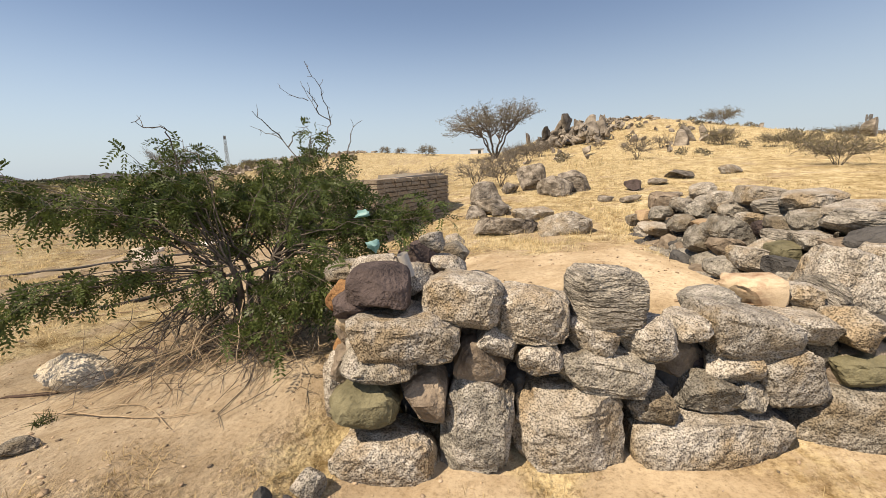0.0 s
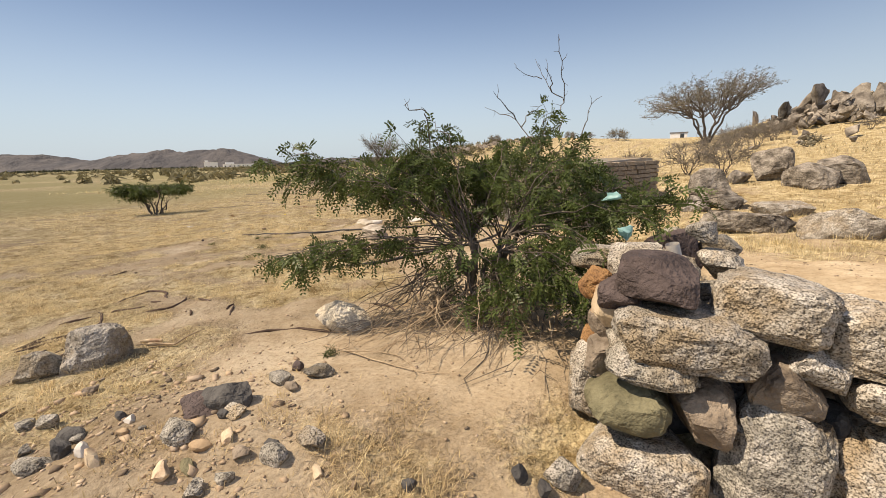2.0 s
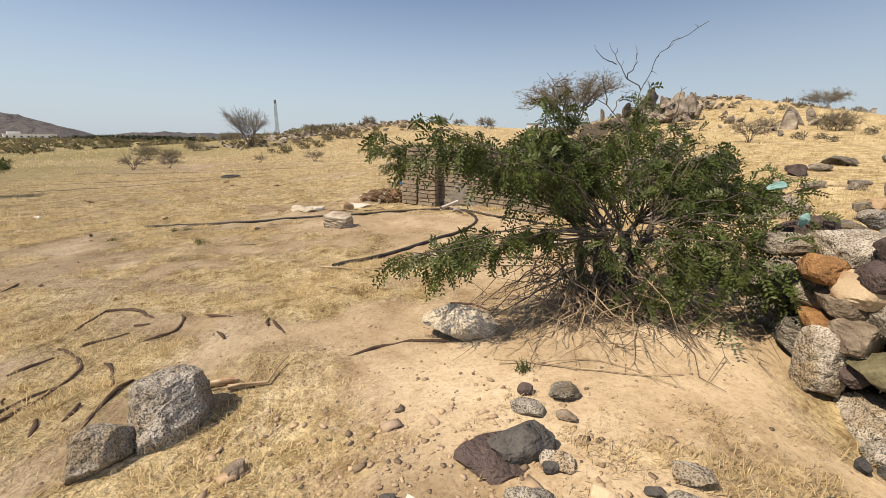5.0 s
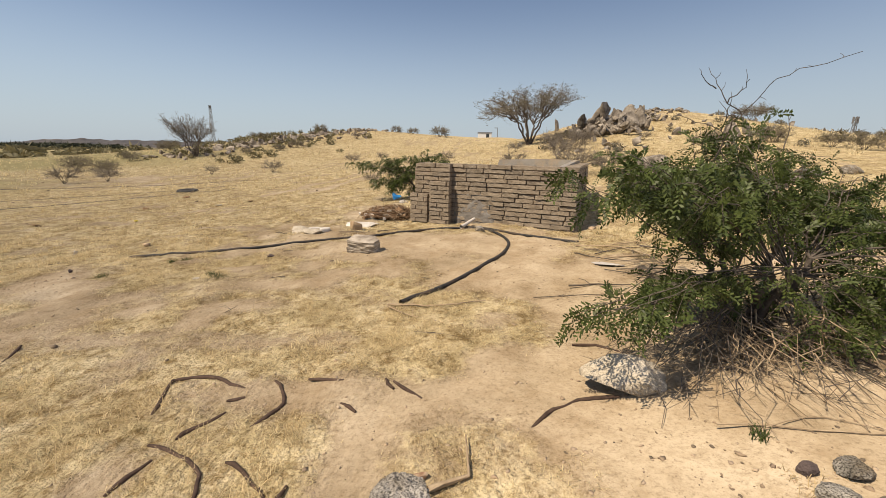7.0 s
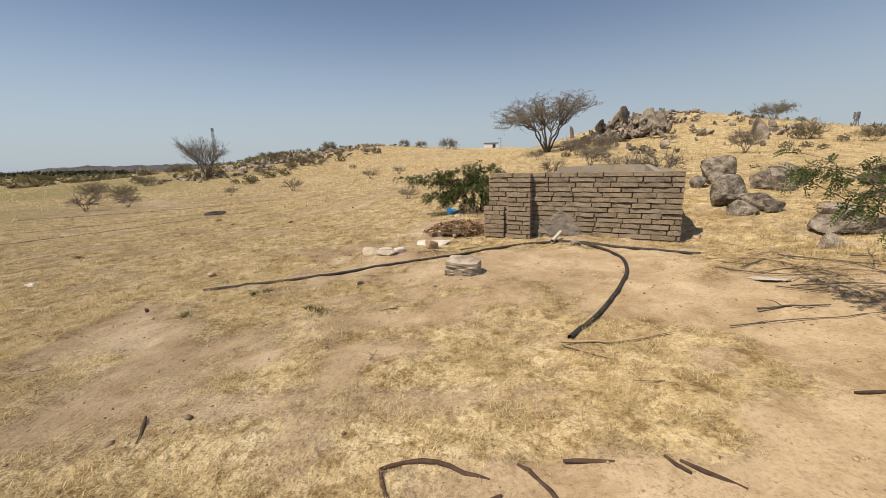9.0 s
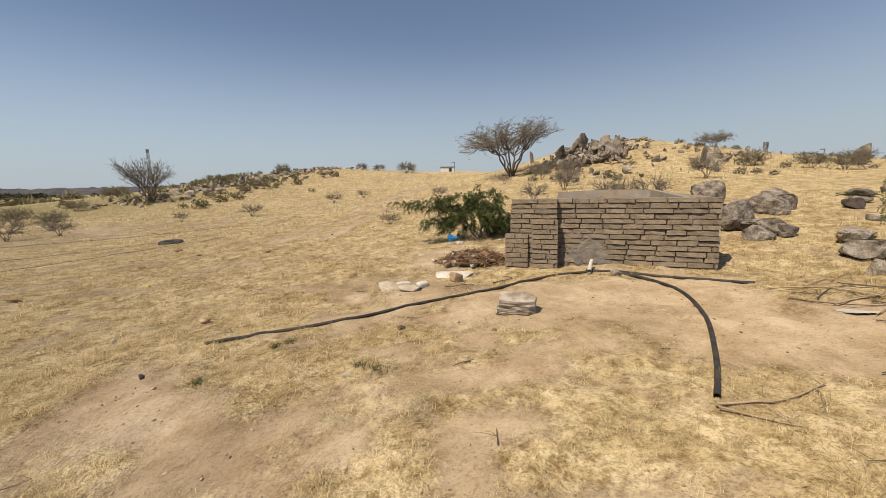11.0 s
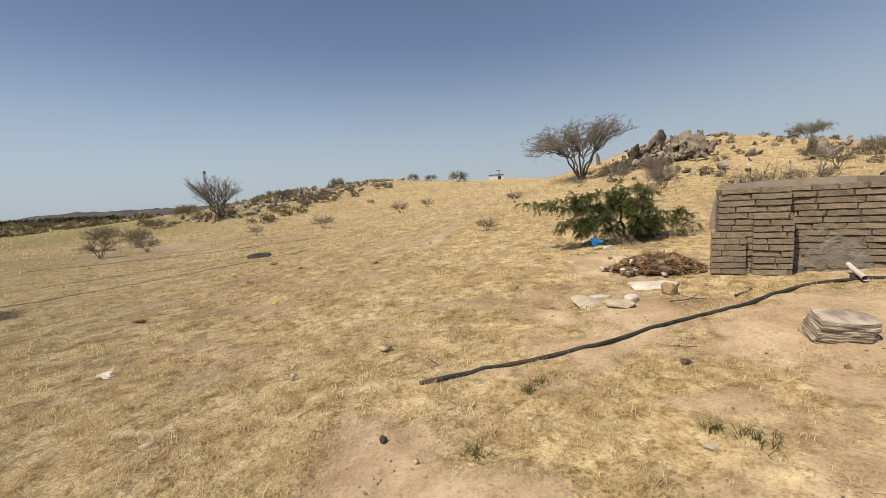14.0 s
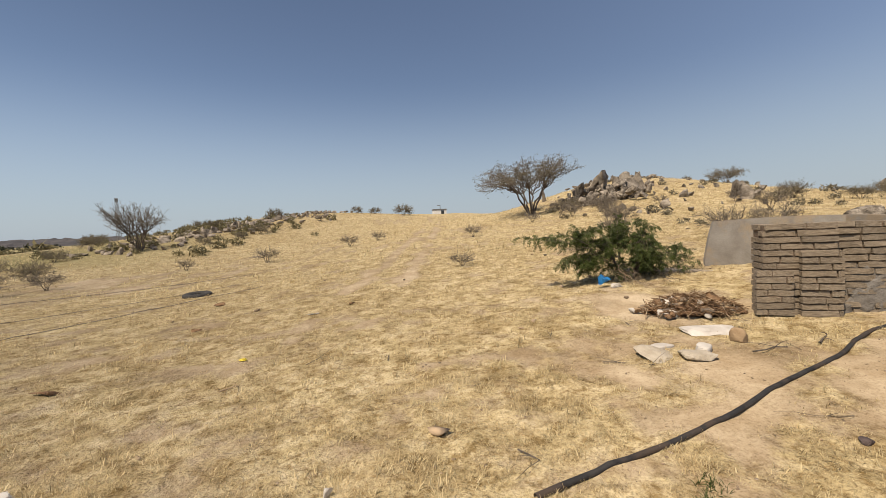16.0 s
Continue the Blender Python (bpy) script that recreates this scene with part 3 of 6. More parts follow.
FRONT_B = [(0.8, 2.39, 0.36, 0.53, 0.23, 8, M_GREY), (1.03, 2.41, 0.51, 0.29, 0.24, -15, M_GRANITE), (1.25, 2.42, 0.58, 0.2, 0.15, -5, M_GRANITE), (1.56, 2.48, 0.52, 0.54, 0.28, 12, M_GRANITE), (1.48, 2.42, 0.36, 0.28, 0.2, 6, M_GRANITE), (1.77, 2.43, 0.29, 0.33, 0.34, -20, M_GRANITE), (1.55, 2.39, 0.21, 0.2, 0.16, 12, M_GREY), (1.35, 2.38, 0.21, 0.34, 0.24, 10, M_GREY), (1.04, 2.35, 0.17, 0.26, 0.19, 15, M_GREY), (1.35, 2.38, -0.04, 0.87, 0.32, -3, M_GRANITE), (2.16, 2.45, -0.0, 0.73, 0.53, -4, M_GREY), (2.21, 2.49, 0.33, 0.51, 0.18, -3, M_OLIVE), (1.88, 2.49, 0.55, 0.36, 0.19, 10, M_GRANITE), (2.13, 2.5, 0.53, 0.3, 0.23, 28, M_GRANITE)]
# stones set back in the gaps, mostly coloured dark for the shade there
CHOCKS = [(0.52, 2.51, 0.24, 0.38, 0.13, 0, M_UMBER), (1.32, 2.57, 0.33, 0.29, 0.16, 5, M_LAVA), (1.26, 2.56, 0.24, 0.31, 0.17, 0, M_DARK), (-0.1, 2.42, 0.34, 0.23, 0.13, 0, M_DARK), (2.2, 2.64, 0.37, 0.31, 0.13, 0, M_DARK), (0.34, 2.46, 0.23, 0.13, 0.2, 0, M_DARK), (1.82, 2.54, -0.02, 0.2, 0.26, 0, M_DARK), (0.95, 2.5, 0.19, 0.1, 0.16, 0, M_DARK), (0.11, 2.49, 0.54, 0.15, 0.15, 0, M_UMBER)]
CREST = [(1.47, 2.62, 0.64, 0.27, 0.14, -8, M_GREY), (1.78, 2.73, 0.65, 0.34, 0.24, -3, M_CREAM), (2.15, 2.74, 0.64, 0.24, 0.21, 42, M_BANDED), (2.44, 2.83, 0.66, 0.66, 0.39, 20, M_GRANITE), (2.01, 2.69, 0.65, 0.2, 0.16, 20, M_GRANITE), (2.37, 2.59, 0.47, 0.32, 0.16, 5, M_DARK)]
rr = np.random.RandomState(4)
for rows in (FRONT_A, FRONT_B, CHOCKS, CREST):
    for sx, sy, sz, sw, sh, lean, sm in rows:
        depth = min(0.46, 0.22 + 0.35 * sw)
        wall_stone(front, sx, sy, sz, sw, depth, sh, sm, lean, float(rr.uniform(-5, 5)))
# stones of the broken end
END = [(-0.48, 2.69, 0.82, 0.36, 0.25, M_GRANITE), (-0.53, 2.33, 0.74, 0.2, 0.17, M_LAVA), (-0.67, 2.59, 0.71, 0.19, 0.16, M_RUST), (-0.57, 2.39, 0.65, 0.2, 0.2, M_CREAM), (-0.58, 2.49, 0.54, 0.22, 0.19, M_UMBER), (-0.65, 2.54, 0.4, 0.15, 0.12, M_RUST), (-0.57, 2.36, 0.38, 0.25, 0.22, M_UMBER), (-0.67, 2.44, 0.19, 0.2, 0.48, M_GRANITE), (-0.58, 2.36, 0.18, 0.17, 0.19, M_LAVA), (-0.71, 2.85, 0.79, 0.31, 0.13, M_GREY)]
for sx, sy, sz, sw, sh, sm in END:
    wall_stone(front, sx, sy, sz, sw, max(0.28, sw), sh, sm, float(rr.uniform(-8, 8)), float(rr.uniform(-12, 12)))
# rubble filling the heart of the wall
# dark kinds among it paint the shade between the face stones
for k in range(52):
    sx = -0.3 + 3.0 * k / 51
    sz = float(rr.uniform(0.0, 0.44))
    wall_stone(front, sx, 2.55 + float(rr.uniform(-0.05, 0.1)), sz, 0.3, 0.3, 0.24, (M_GREY, M_DARK, M_UMBER)[k % 3], float(rr.uniform(-20, 20)), float(rr.uniform(-40, 40)), 3)
for k in range(14):
    wall_stone(front, 2.75 + 0.6 * (k % 3) / 2 + 0.06 * (k // 3), 2.5 + 0.05 * (k % 2), 0.1 + 0.17 * (k // 3), 0.36, 0.4, 0.25, (M_GREY, M_GRANITE, M_BANDED)[(k * 2) % 3], float(rr.uniform(-10, 10)), float(rr.uniform(-20, 20)), 3)

lava = new("lava_block", rock_mesh("lava_block", 77, (0.34, 0.46, 0.23), M_LAVA, 4, 0.55, 8, 0.1, 0.05))
lava.matrix_basis = pose(-0.38, 2.32, 0.835, 0, 3, 6)
tagged(lava, "dark purple-brown lava block lying on the wall end", "stone")

right_wall = thing("dry_stone_wall", pose(0, 0, 0), "long tumbled dry-stone wall of banded granite running uphill", "stone wall", "field walls")
RIGHT_A = [(3.34, 6.29, 1.02, 0.32, 0.23, -5, M_GRANITE), (3.09, 5.44, 0.94, 0.29, 0.27, 0, M_GRANITE), (3.1, 6.85, 0.82, 0.46, 0.32, 5, M_UMBER), (3.04, 6.21, 0.84, 0.27, 0.22, 0, M_GRANITE), (2.95, 5.59, 0.84, 0.3, 0.24, 10, M_GREY), (2.84, 6.35, 0.7, 0.34, 0.24, 8, M_GREY), (2.8, 6.86, 0.63, 0.23, 0.19, 0, M_OCHRE), (2.68, 6.92, 0.55, 0.22, 0.2, 0, M_GREY), (2.56, 5.9, 0.56, 0.39, 0.18, 4, M_GRANITE), (2.71, 5.49, 0.69, 0.33, 0.22, 0, M_GREY), (2.93, 4.86, 0.89, 0.26, 0.15, 0, M_GREY), (2.72, 5.06, 0.74, 0.22, 0.1, -5, M_OCHRE), (2.49, 4.7, 0.62, 0.26, 0.28, 30, M_GREY), (2.61, 4.34, 0.73, 0.45, 0.27, 32, M_GREY)]
RIGHT_B = [(2.83, 4.43, 0.86, 0.23, 0.13, 8, M_GRANITE), (3.14, 4.79, 1.03, 0.47, 0.25, 8, M_GRANITE), (3.01, 4.35, 0.98, 0.37, 0.17, -3, M_BANDED), (3.13, 4.11, 1.08, 0.53, 0.18, -8, M_GRANITE), (2.8, 3.91, 0.89, 0.31, 0.15, 4, M_GREY), (2.85, 3.74, 0.93, 0.28, 0.21, 10, M_GREY), (2.74, 4.13, 0.82, 0.15, 0.15, 0, M_LAVA), (2.65, 3.72, 0.8, 0.28, 0.13, 6, M_BANDED), (2.5, 3.51, 0.73, 0.22, 0.16, 0, M_OLIVE), (2.63, 3.43, 0.82, 0.25, 0.15, -4, M_GRANITE), (3.0, 3.48, 1.05, 0.52, 0.15, -2, M_GRANITE), (2.86, 3.35, 0.97, 0.48, 0.2, 2, M_BANDED), (2.65, 3.17, 0.85, 0.25, 0.12, -8, M_UMBER), (2.7, 2.98, 0.9, 0.33, 0.14, -14, M_DARK)]
# the last one, thin and dark, paints a shaded recess
RIGHT_C = [(2.6, 2.81, 0.85, 0.23, 0.15, 0, M_GRANITE), (2.44, 4.12, 0.64, 0.28, 0.23, 38, M_UMBER), (2.25, 3.81, 0.54, 0.26, 0.19, 10, M_GREY), (2.38, 3.66, 0.64, 0.34, 0.22, 14, M_GRANITE), (2.48, 3.67, 0.7, 0.15, 0.21, 60, M_GRANITE), (2.37, 3.27, 0.66, 0.26, 0.14, 12, M_DARK), (2.29, 3.15, 0.62, 0.13, 0.11, 0, M_GREY), (2.61, 4.74, 0.69, 0.18, 0.21, 20, M_GREY), (2.57, 3.0, 0.81, 0.33, 0.08, 5, M_DARK)]
for rows in (RIGHT_A, RIGHT_B, RIGHT_C):
    for sx, sy, sz, sw, sh, lean, sm in rows:
        depth = min(0.44, 0.2 + 0.5 * sw)
        wall_stone(right_wall, sx, sy, sz, sw, depth, sh, sm, lean, float(rr.uniform(-10, 10)), 4)
# rubble under the tumbled face, from its foot up to the crest, and the back of the wall
# part of it dark, which puts shade into the gaps by colour
for k in range(110):
    u, v = float(rr.uniform(0, 1)), float(rr.uniform(0, 1))
    sx, sy, sz = 1.95 + 0.5 * u + 0.75 * v + 0.14, 3.1 + 3.6 * u + float(rr.uniform(-0.1, 0.2)), 0.42 + 0.5 * v - 0.17
    wall_stone(right_wall, sx, sy, sz, float(rr.uniform(0.2, 0.36)), 0.34, float(rr.uniform(0.16, 0.26)), (M_GREY, M_DARK, M_UMBER, M_BANDED)[k % 4], float(rr.uniform(-25, 25)), float(rr.uniform(-40, 40)), 3)
for k in range(48):
    u = k / 47
    wall_stone(right_wall, 3.1 + 0.3 * u + float(rr.uniform(0, 0.25)), 2.7 + 3.9 * u, 0.4 + 0.22 * (k % 3), 0.42, 0.36, 0.27, (M_GREY, M_GRANITE, M_BANDED)[k % 3], float(rr.uniform(-14, 14)), float(rr.uniform(-40, 40)), 3)


# ---- mud-brick cistern ----
def mud_wall(name, a, b, thick, courses, label, miss=None, high=1.27, length=0.4):
    """A wall of mud bricks between two points of the plan; a piece is left out where miss(s, course) says so."""
    a, b = Vector(a), Vector(b)
    run = (b - a).length
    turn = math.degrees(math.atan2((b - a).y, (b - a).x))
    root = thing(name, pose(a.x, a.y, -0.06, 0, 0, turn), label, "mud wall", "cistern walls", "structure")
    rnd = np.random.RandomState(len(name) + int(run * 10))
    ch = (high + 0.06) / courses
    shapes = []
    for k in range(5):
        bm = bmesh.new()
        bmesh.ops.create_cube(bm, size=1)
        bmesh.ops.subdivide_edges(bm, edges=[e for e in bm.edges if abs(e.verts[0].co.x - e.verts[1].co.x) > 0.5], cuts=3, use_grid_fill=True)
        for v in bm.verts:
            v.co += Vector((rnd.uniform(-0.015, 0.015), rnd.uniform(-0.05, 0.05), rnd.uniform(-0.085, 0.085)))
        me = bpy.data.meshes.new("brick")
        bm.to_mesh(me)
        bm.free()
        me.materials.append(M_BRICK)
        shapes.append(me)
    for c in range(courses):
        s = -rnd.uniform(0, length * 0.8)
        while s < run:
            w = length * rnd.uniform(0.75, 1.35)
            s0, s1 = max(s, 0.0), min(s + w, run)
            s += w
            if s1 - s0 < 0.05 or (miss and miss((s0 + s1) / 2, c)):
                continue
            ob = new("brick", shapes[rnd.randint(5)])
            ob.parent = root
            ob.matrix_basis = Matrix.Translation(((s0 + s1) / 2, thick / 2 + rnd.uniform(-0.02, 0.014), ch * (c + 0.5))) @ pose(0, 0, 0, 0, rnd.uniform(-1.1, 1.1), rnd.uniform(-1, 1)) \
                @ Matrix.Diagonal((s1 - s0 - 0.02, thick, ch - 0.019, 1))
    return root, run, ch


FW_A, FW_B = (-4.93, 9.80), (-1.71, 8.22)
front_mud, run, ch = mud_wall("cistern_wall_front", FW_A, FW_B, 0.26, 14, "low mud-brick cistern wall with eroded courses and a buttress",
                              lambda s, c: c > 11 and s < 0.1)
part("mortar", box_bm(run - 0.06, 0.2, ch * 14 - 0.03), M_MORTAR, front_mud, "recessed mud mortar", pose(run / 2, 0.135, 0))
def cement_patch(w, h):
    """A thin ragged smear of cement, thinning out to its edge."""
    nx, nz, vs, fs = 44, 36, [], []
    for i in range(nx + 1):
        for k in range(nz + 1):
            x, z = w * (i / nx - 0.5), h * k / nz
            r = math.hypot(x / (w * 0.5), (z - h * 0.35) / (h * 0.62)) + 0.8 * (float(lattice_noise(x, z, 0.11, 31)) - 0.5) + 0.4 * (float(lattice_noise(x, z, 0.04, 33)) - 0.5)
            vs.append((x, 0.022 - 0.036 * min(1.0, max(0.0, 1.1 - r) * 1.6) - 0.014 * float(lattice_noise(x, z, 0.05, 32)), z))
    for i in range(nx):
        for k in range(nz):
            q = i * (nz + 1) + k
            fs.append((q, q + 1, q + nz + 2, q + nz + 1))
    me = fast_mesh("cement_patch", vs, fs, M_CEMENT, True)
    me.set_sharp_from_angle(angle=radians(40))
    return me


part("cement_patch", cement_patch(0.95, 0.72), M_CEMENT, front_mud, "grey cement patch smeared on the bricks", pose(1.42, 0.004, 0))
part("inner_render", box_bm(run - 0.1, 0.03, 1.28, 0.004), M_PLASTER, front_mud, "grey cement render", pose(run / 2, 0.285, 0))
# buttress beside the left end
pier, prun, pch = mud_wall("cistern_pier", (-4.99, 9.67), (-4.18, 9.275), 0.15, 14, "mud-brick pier standing forward of the cistern wall")
part("mortar", box_bm(prun - 0.06, 0.11, pch * 14 - 0.03), M_MORTAR, pier, "", pose(prun / 2, 0.08, 0))
butt, brun, bch = mud_wall("cistern_buttress", (-4.64, 9.4), (-4.19, 9.18), 0.1, 10, "low mud-brick buttress against the cistern pier", high=0.88)
part("mortar", box_bm(brun - 0.06, 0.06, bch * 10 - 0.03), M_MORTAR, butt, "", pose(brun / 2, 0.055, 0))
toe, trun, tch = mud_wall("cistern_toe", (-5.1, 9.66), (-4.68, 9.45), 0.12, 7, "broken lower bricks at the cistern corner", high=0.6)
part("mortar", box_bm(trun - 0.05, 0.08, tch * 7 - 0.03), M_MORTAR, toe, "", pose(trun / 2, 0.06, 0))
side_mud, run, ch = mud_wall("cistern_wall_side", (-1.74, 8.30), (-0.50, 11.68), 0.26, 14, "shaded mud-brick side wall of the cistern")
part("mortar", box_bm(run - 0.06, 0.2, ch * 14 - 0.03), M_MORTAR, side_mud, "", pose(run / 2, 0.135, 0))
wedge = box_bm(run - 0.1, 0.12, 1.3, 0.004)
for v in wedge.verts:
    if v.co.z > 1:
        v.co.z += 0.1 * (v.co.x / run + 0.5)
part("inner_render", wedge, M_PLASTER, side_mud, "grey cement render rising to the corner", pose(run / 2 - 0.05, 0.33, 0))


def back_wall():
    """The curved rendered back wall with a broken sloping end."""
    root = thing("cistern_wall_back", pose(0, 0, -0.05), "grey cement-rendered back wall of the cistern with a broken end", "wall", "cistern walls", "structure")
    n, vs, fs = 24, [], []
    for i in range(n + 1):
        t = i / n
        x = -0.78 + (-2.95 + 0.78) * t
        y = 11.74 + (13.15 - 11.74) * t + 0.22 * math.sin(math.pi * t)
        nrm = Vector((0.5, 0.86))
        h = 1.38 - 0.01 * t + 0.02 * math.sin(5 * t) - (0.9 * ((t - 0.93) / 0.07) if t > 0.93 else 0)
        for dx, z in ((0, -0.1), (0, h), (0.22, h - 0.01), (0.22, -0.1)):
            vs.append((x + nrm.x * dx, y + nrm.y * dx, z))
    for i in range(n):
        for k in range(4):
            a, b = i * 4 + k, i * 4 + (k + 1) % 4
            fs.append((a, b, b + 4, a + 4))
    fs += [(0, 1, 2, 3), (n * 4 + 3, n * 4 + 2, n * 4 + 1, n * 4)]
    part("render_coat", mesh_from("render_coat", vs, fs, M_PLASTER), M_PLASTER, root)
    slab = box_bm(2.4, 0.7, 0.2, 0.02)
    part("floor_slab", slab, M_PLASTER, root, "cracked cement floor slab", pose(-3.7, 13.3, 0.05, 0, 0, -30))


back_wall()


# ---- loose stones ----
def ground_stone(x, y, w, d, h, material, label, turn=0.0, sink=0.25, sub=3, tilt=0.0, group="", boxy=0.75, name="stone"):
    sd = next_seed()
    ob = new(name, rock_mesh(name, sd, (w, d, h), material, sub, boxy, 15 if boxy > 0.5 else 7, 0.07 if boxy > 0.5 else 0.04, 0.08 if boxy > 0.5 else 0.03))
    ob.matrix_basis = pose(x, y, gz(x, y) + h * (0.5 - sink), tilt, 0, turn)
    return tagged(ob, label, "stone", group)


ground_stone(-2.8, 2.86, 0.62, 0.36, 0.29, M_PALEROCK, "pale rounded granite boulder lying on the sand", -8, 0.2, 4, name="boulder")
dome = new("boulder", rock_mesh("boulder", 991, (0.42, 0.46, 0.5), M_GRANITE, 5, 0.7, 12, 0.09, 0.07, 0.0, 0.7))
dome.matrix_basis = pose(-4.2, 1.58, gz(-4.2, 1.58) + 0.04, -6, 4, -26)
tagged(dome, "large pale speckled boulder half sunk in dry grass", "stone")
ground_stone(-4.29, 1.31, 0.22, 0.36, 0.26, M_GREY, "low grey speckled stone beside a boulder", -12, 0.3, 4, -12, name="boulder")
ground_stone(-4.2, 1.97, 0.2, 0.06, 0.07, M_CREAM, "pale narrow stone chip lying behind a boulder", 28, 0.15, 3, 10)
# stones strewn before the bush: place, width, height, kind of stone
PEBBLY_A = [(-2.38, 1.46, 0.3, 0.13, M_DARK), (-2.48, 1.41, 0.357, 0.055, M_LAVA), (-2.36, 1.17, 0.209, 0.083, M_GREY), (-2.24, 1.39, 0.143, 0.05, M_GRANITE), (-1.73, 1.42, 0.165, 0.058, M_GRANITE), (-1.8, 1.28, 0.137, 0.08, M_GREY), (-3.03, 0.98, 0.185, 0.065, M_DARK), (-2.89, 0.9, 0.129, 0.094, M_DARK), (-2.7, 0.92, 0.083, 0.066, M_WHITE), (-2.55, 0.9, 0.093, 0.074, M_CREAM), (-3.15, 0.84, 0.084, 0.044, M_GREY), (-2.17, 0.99, 0.125, 0.057, M_CREAM), (-2.11, 1.07, 0.103, 0.041, M_OLIVE), (-2.87, 1.16, 0.091, 0.048, M_DARK)]
PEBBLY_B = [(-2.78, 1.16, 0.079, 0.028, M_WHITE), (-2.09, 1.25, 0.101, 0.042, M_CREAM), (-2.35, 1.76, 0.177, 0.062, M_GREY), (-2.15, 1.9, 0.187, 0.066, M_GREY), (-2.35, 1.91, 0.087, 0.065, M_LAVA), (-3.39, 1.01, 0.115, 0.076, M_GREY), (-3.52, 0.94, 0.144, 0.051, M_GREY), (-2.93, 0.8, 0.172, 0.06, M_GREY), (-2.97, 1.0, 0.107, 0.038, M_GREY), (-2.63, 1.15, 0.051, 0.021, M_GREY), (-1.96, 1.22, 0.103, 0.036, M_UMBER), (-1.95, 1.0, 0.121, 0.042, M_BANDED), (-1.59, 1.31, 0.084, 0.03, M_CREAM), (-1.9, 1.1, 0.095, 0.047, M_GREY)]
PEBBLY_C = [(-1.22, 1.45, 0.071, 0.057, M_DARK), (-2.7, 1.09, 0.07, 0.027, M_OCHRE), (-1.88, 1.33, 0.096, 0.033, M_DARK), (-2.16, 1.17, 0.116, 0.041, M_OCHRE), (-2.16, 1.7, 0.104, 0.042, M_UMBER), (-2.27, 1.35, 0.065, 0.052, M_DARK), (-3.64, 1.31, 0.149, 0.057, M_UMBER)]
KINDS = {M_DARK: "black flaky", M_GREY: "rough speckled grey", M_GRANITE: "pale speckled granite", M_WHITE: "small white", M_CREAM: "yellowish angular", M_OLIVE: "flat greenish", M_LAVA: "dark brown",
         M_UMBER: "dull brown", M_BANDED: "banded grey", M_OCHRE: "tan angular"}
rng_s = np.random.RandomState(8)
for rows in (PEBBLY_A, PEBBLY_B, PEBBLY_C):
    for sx, sy, sw, sh, sm in rows:
        flat = sm in (M_DARK, M_CREAM, M_OLIVE)
        ground_stone(sx, sy, sw, sw * (0.55 if flat else 0.72), sh * 1.15, sm, KINDS[sm] + " stone lying on pebbly sand", float(rng_s.uniform(-30, 30)), 0.2, 4 if sw > 0.14 else 3, float(rng_s.uniform(-8, 8)), "", 0.6)
ground_stone(-0.69, 1.9, 0.18, 0.16, 0.14, M_GREY, "speckled grey cobble beside the stone wall", 12, 0.15, 4)
ground_stone(-0.85, 1.79, 0.08, 0.06, 0.1, M_DARK, "small dark pebble near the stone wall", 60)
ground_stone(-0.74, 1.79, 0.08, 0.06, 0.07, M_DARK, "small dark pebble near the stone wall", -30)
ground_stone(1.6, 1.75, 0.34, 0.26, 0.22, M_GREY, "dark grey stone before the wall", 10, 0.25, 4)
def layered_block():
    """A broken lump of cement split into thin ragged layers, lying tilted."""
    rnd = np.random.RandomState(17)
    root = thing("cement_block", pose(-5.56, 7.0, gz(-5.56, 7.0) - 0.06, 12, 4, -14), "broken grey-brown block of layered cement on sand", "block")
    corners = [(0.285 * sx * rnd.uniform(0.9, 1.0), 0.2 * sy * rnd.uniform(0.86, 1.0)) for sx, sy in ((-1, -0.85), (-0.5, -1), (0.1, -0.96), (0.6, -1), (1, -0.7), (0.97, 0.4), (0.5, 1), (-0.3, 1), (-0.9, 0.8), (-1, 0.0))]
    z, n = 0.0, len(corners)
    for k in range(8):
        h = rnd.uniform(0.026, 0.05)
        ring = [(x * (1 - 0.012 * k) + rnd.uniform(-0.012, 0.012), y * (1 - 0.025 * k) + rnd.uniform(-0.022, 0.022)) for x, y in corners]
        vs, fs = [], []
        for zz, grow in ((z, 0.99), (z + h * 0.5, 1.0), (z + h, 0.98)):
            vs += [(x * grow, y * grow, zz + 0.05 * x * (k % 3 - 1) * h) for x, y in ring]
        for lv in (0, 1):
            fs += [(lv * n + i, lv * n + (i + 1) % n, (lv + 1) * n + (i + 1) % n, (lv + 1) * n + i) for i in range(n)]
        fs += [tuple(range(n - 1, -1, -1)), tuple(2 * n + i for i in range(n))]
        part("layer", mesh_from("layer", vs, fs, M_LAYERED), M_LAYERED, root)
        z += h - 0.003
    return root


layered_block()
ground_stone(-6.15, 9.3, 0.74, 0.36, 0.09, M_WHITE, "flat white cement slab lying on straw", -10, 0.2, 3, 0, "", 0.35, "cement_slab")
ground_stone(-7.37, 8.76, 0.42, 0.4, 0.11, M_PALECEM, "broken pale cement piece lying on straw", 20, 0.2, 4, 12, "", 0.55, "cement_piece")
ground_stone(-6.98, 8.5, 0.42, 0.3, 0.11, M_PALECEM, "broken pale cement piece lying on straw", -25, 0.2, 4, -10, "", 0.55, "cement_piece")
ground_stone(-7.1, 8.98, 0.3, 0.16, 0.06, M_WHITE, "small white cement flake lying on straw", 10, 0.2, 3, 0, "", 0.4, "cement_piece")
ground_stone(-6.78, 8.68, 0.26, 0.16, 0.1, M_WHITE, "small white cement flake lying on straw", 40, 0.2, 3, 0, "", 0.4, "cement_piece")
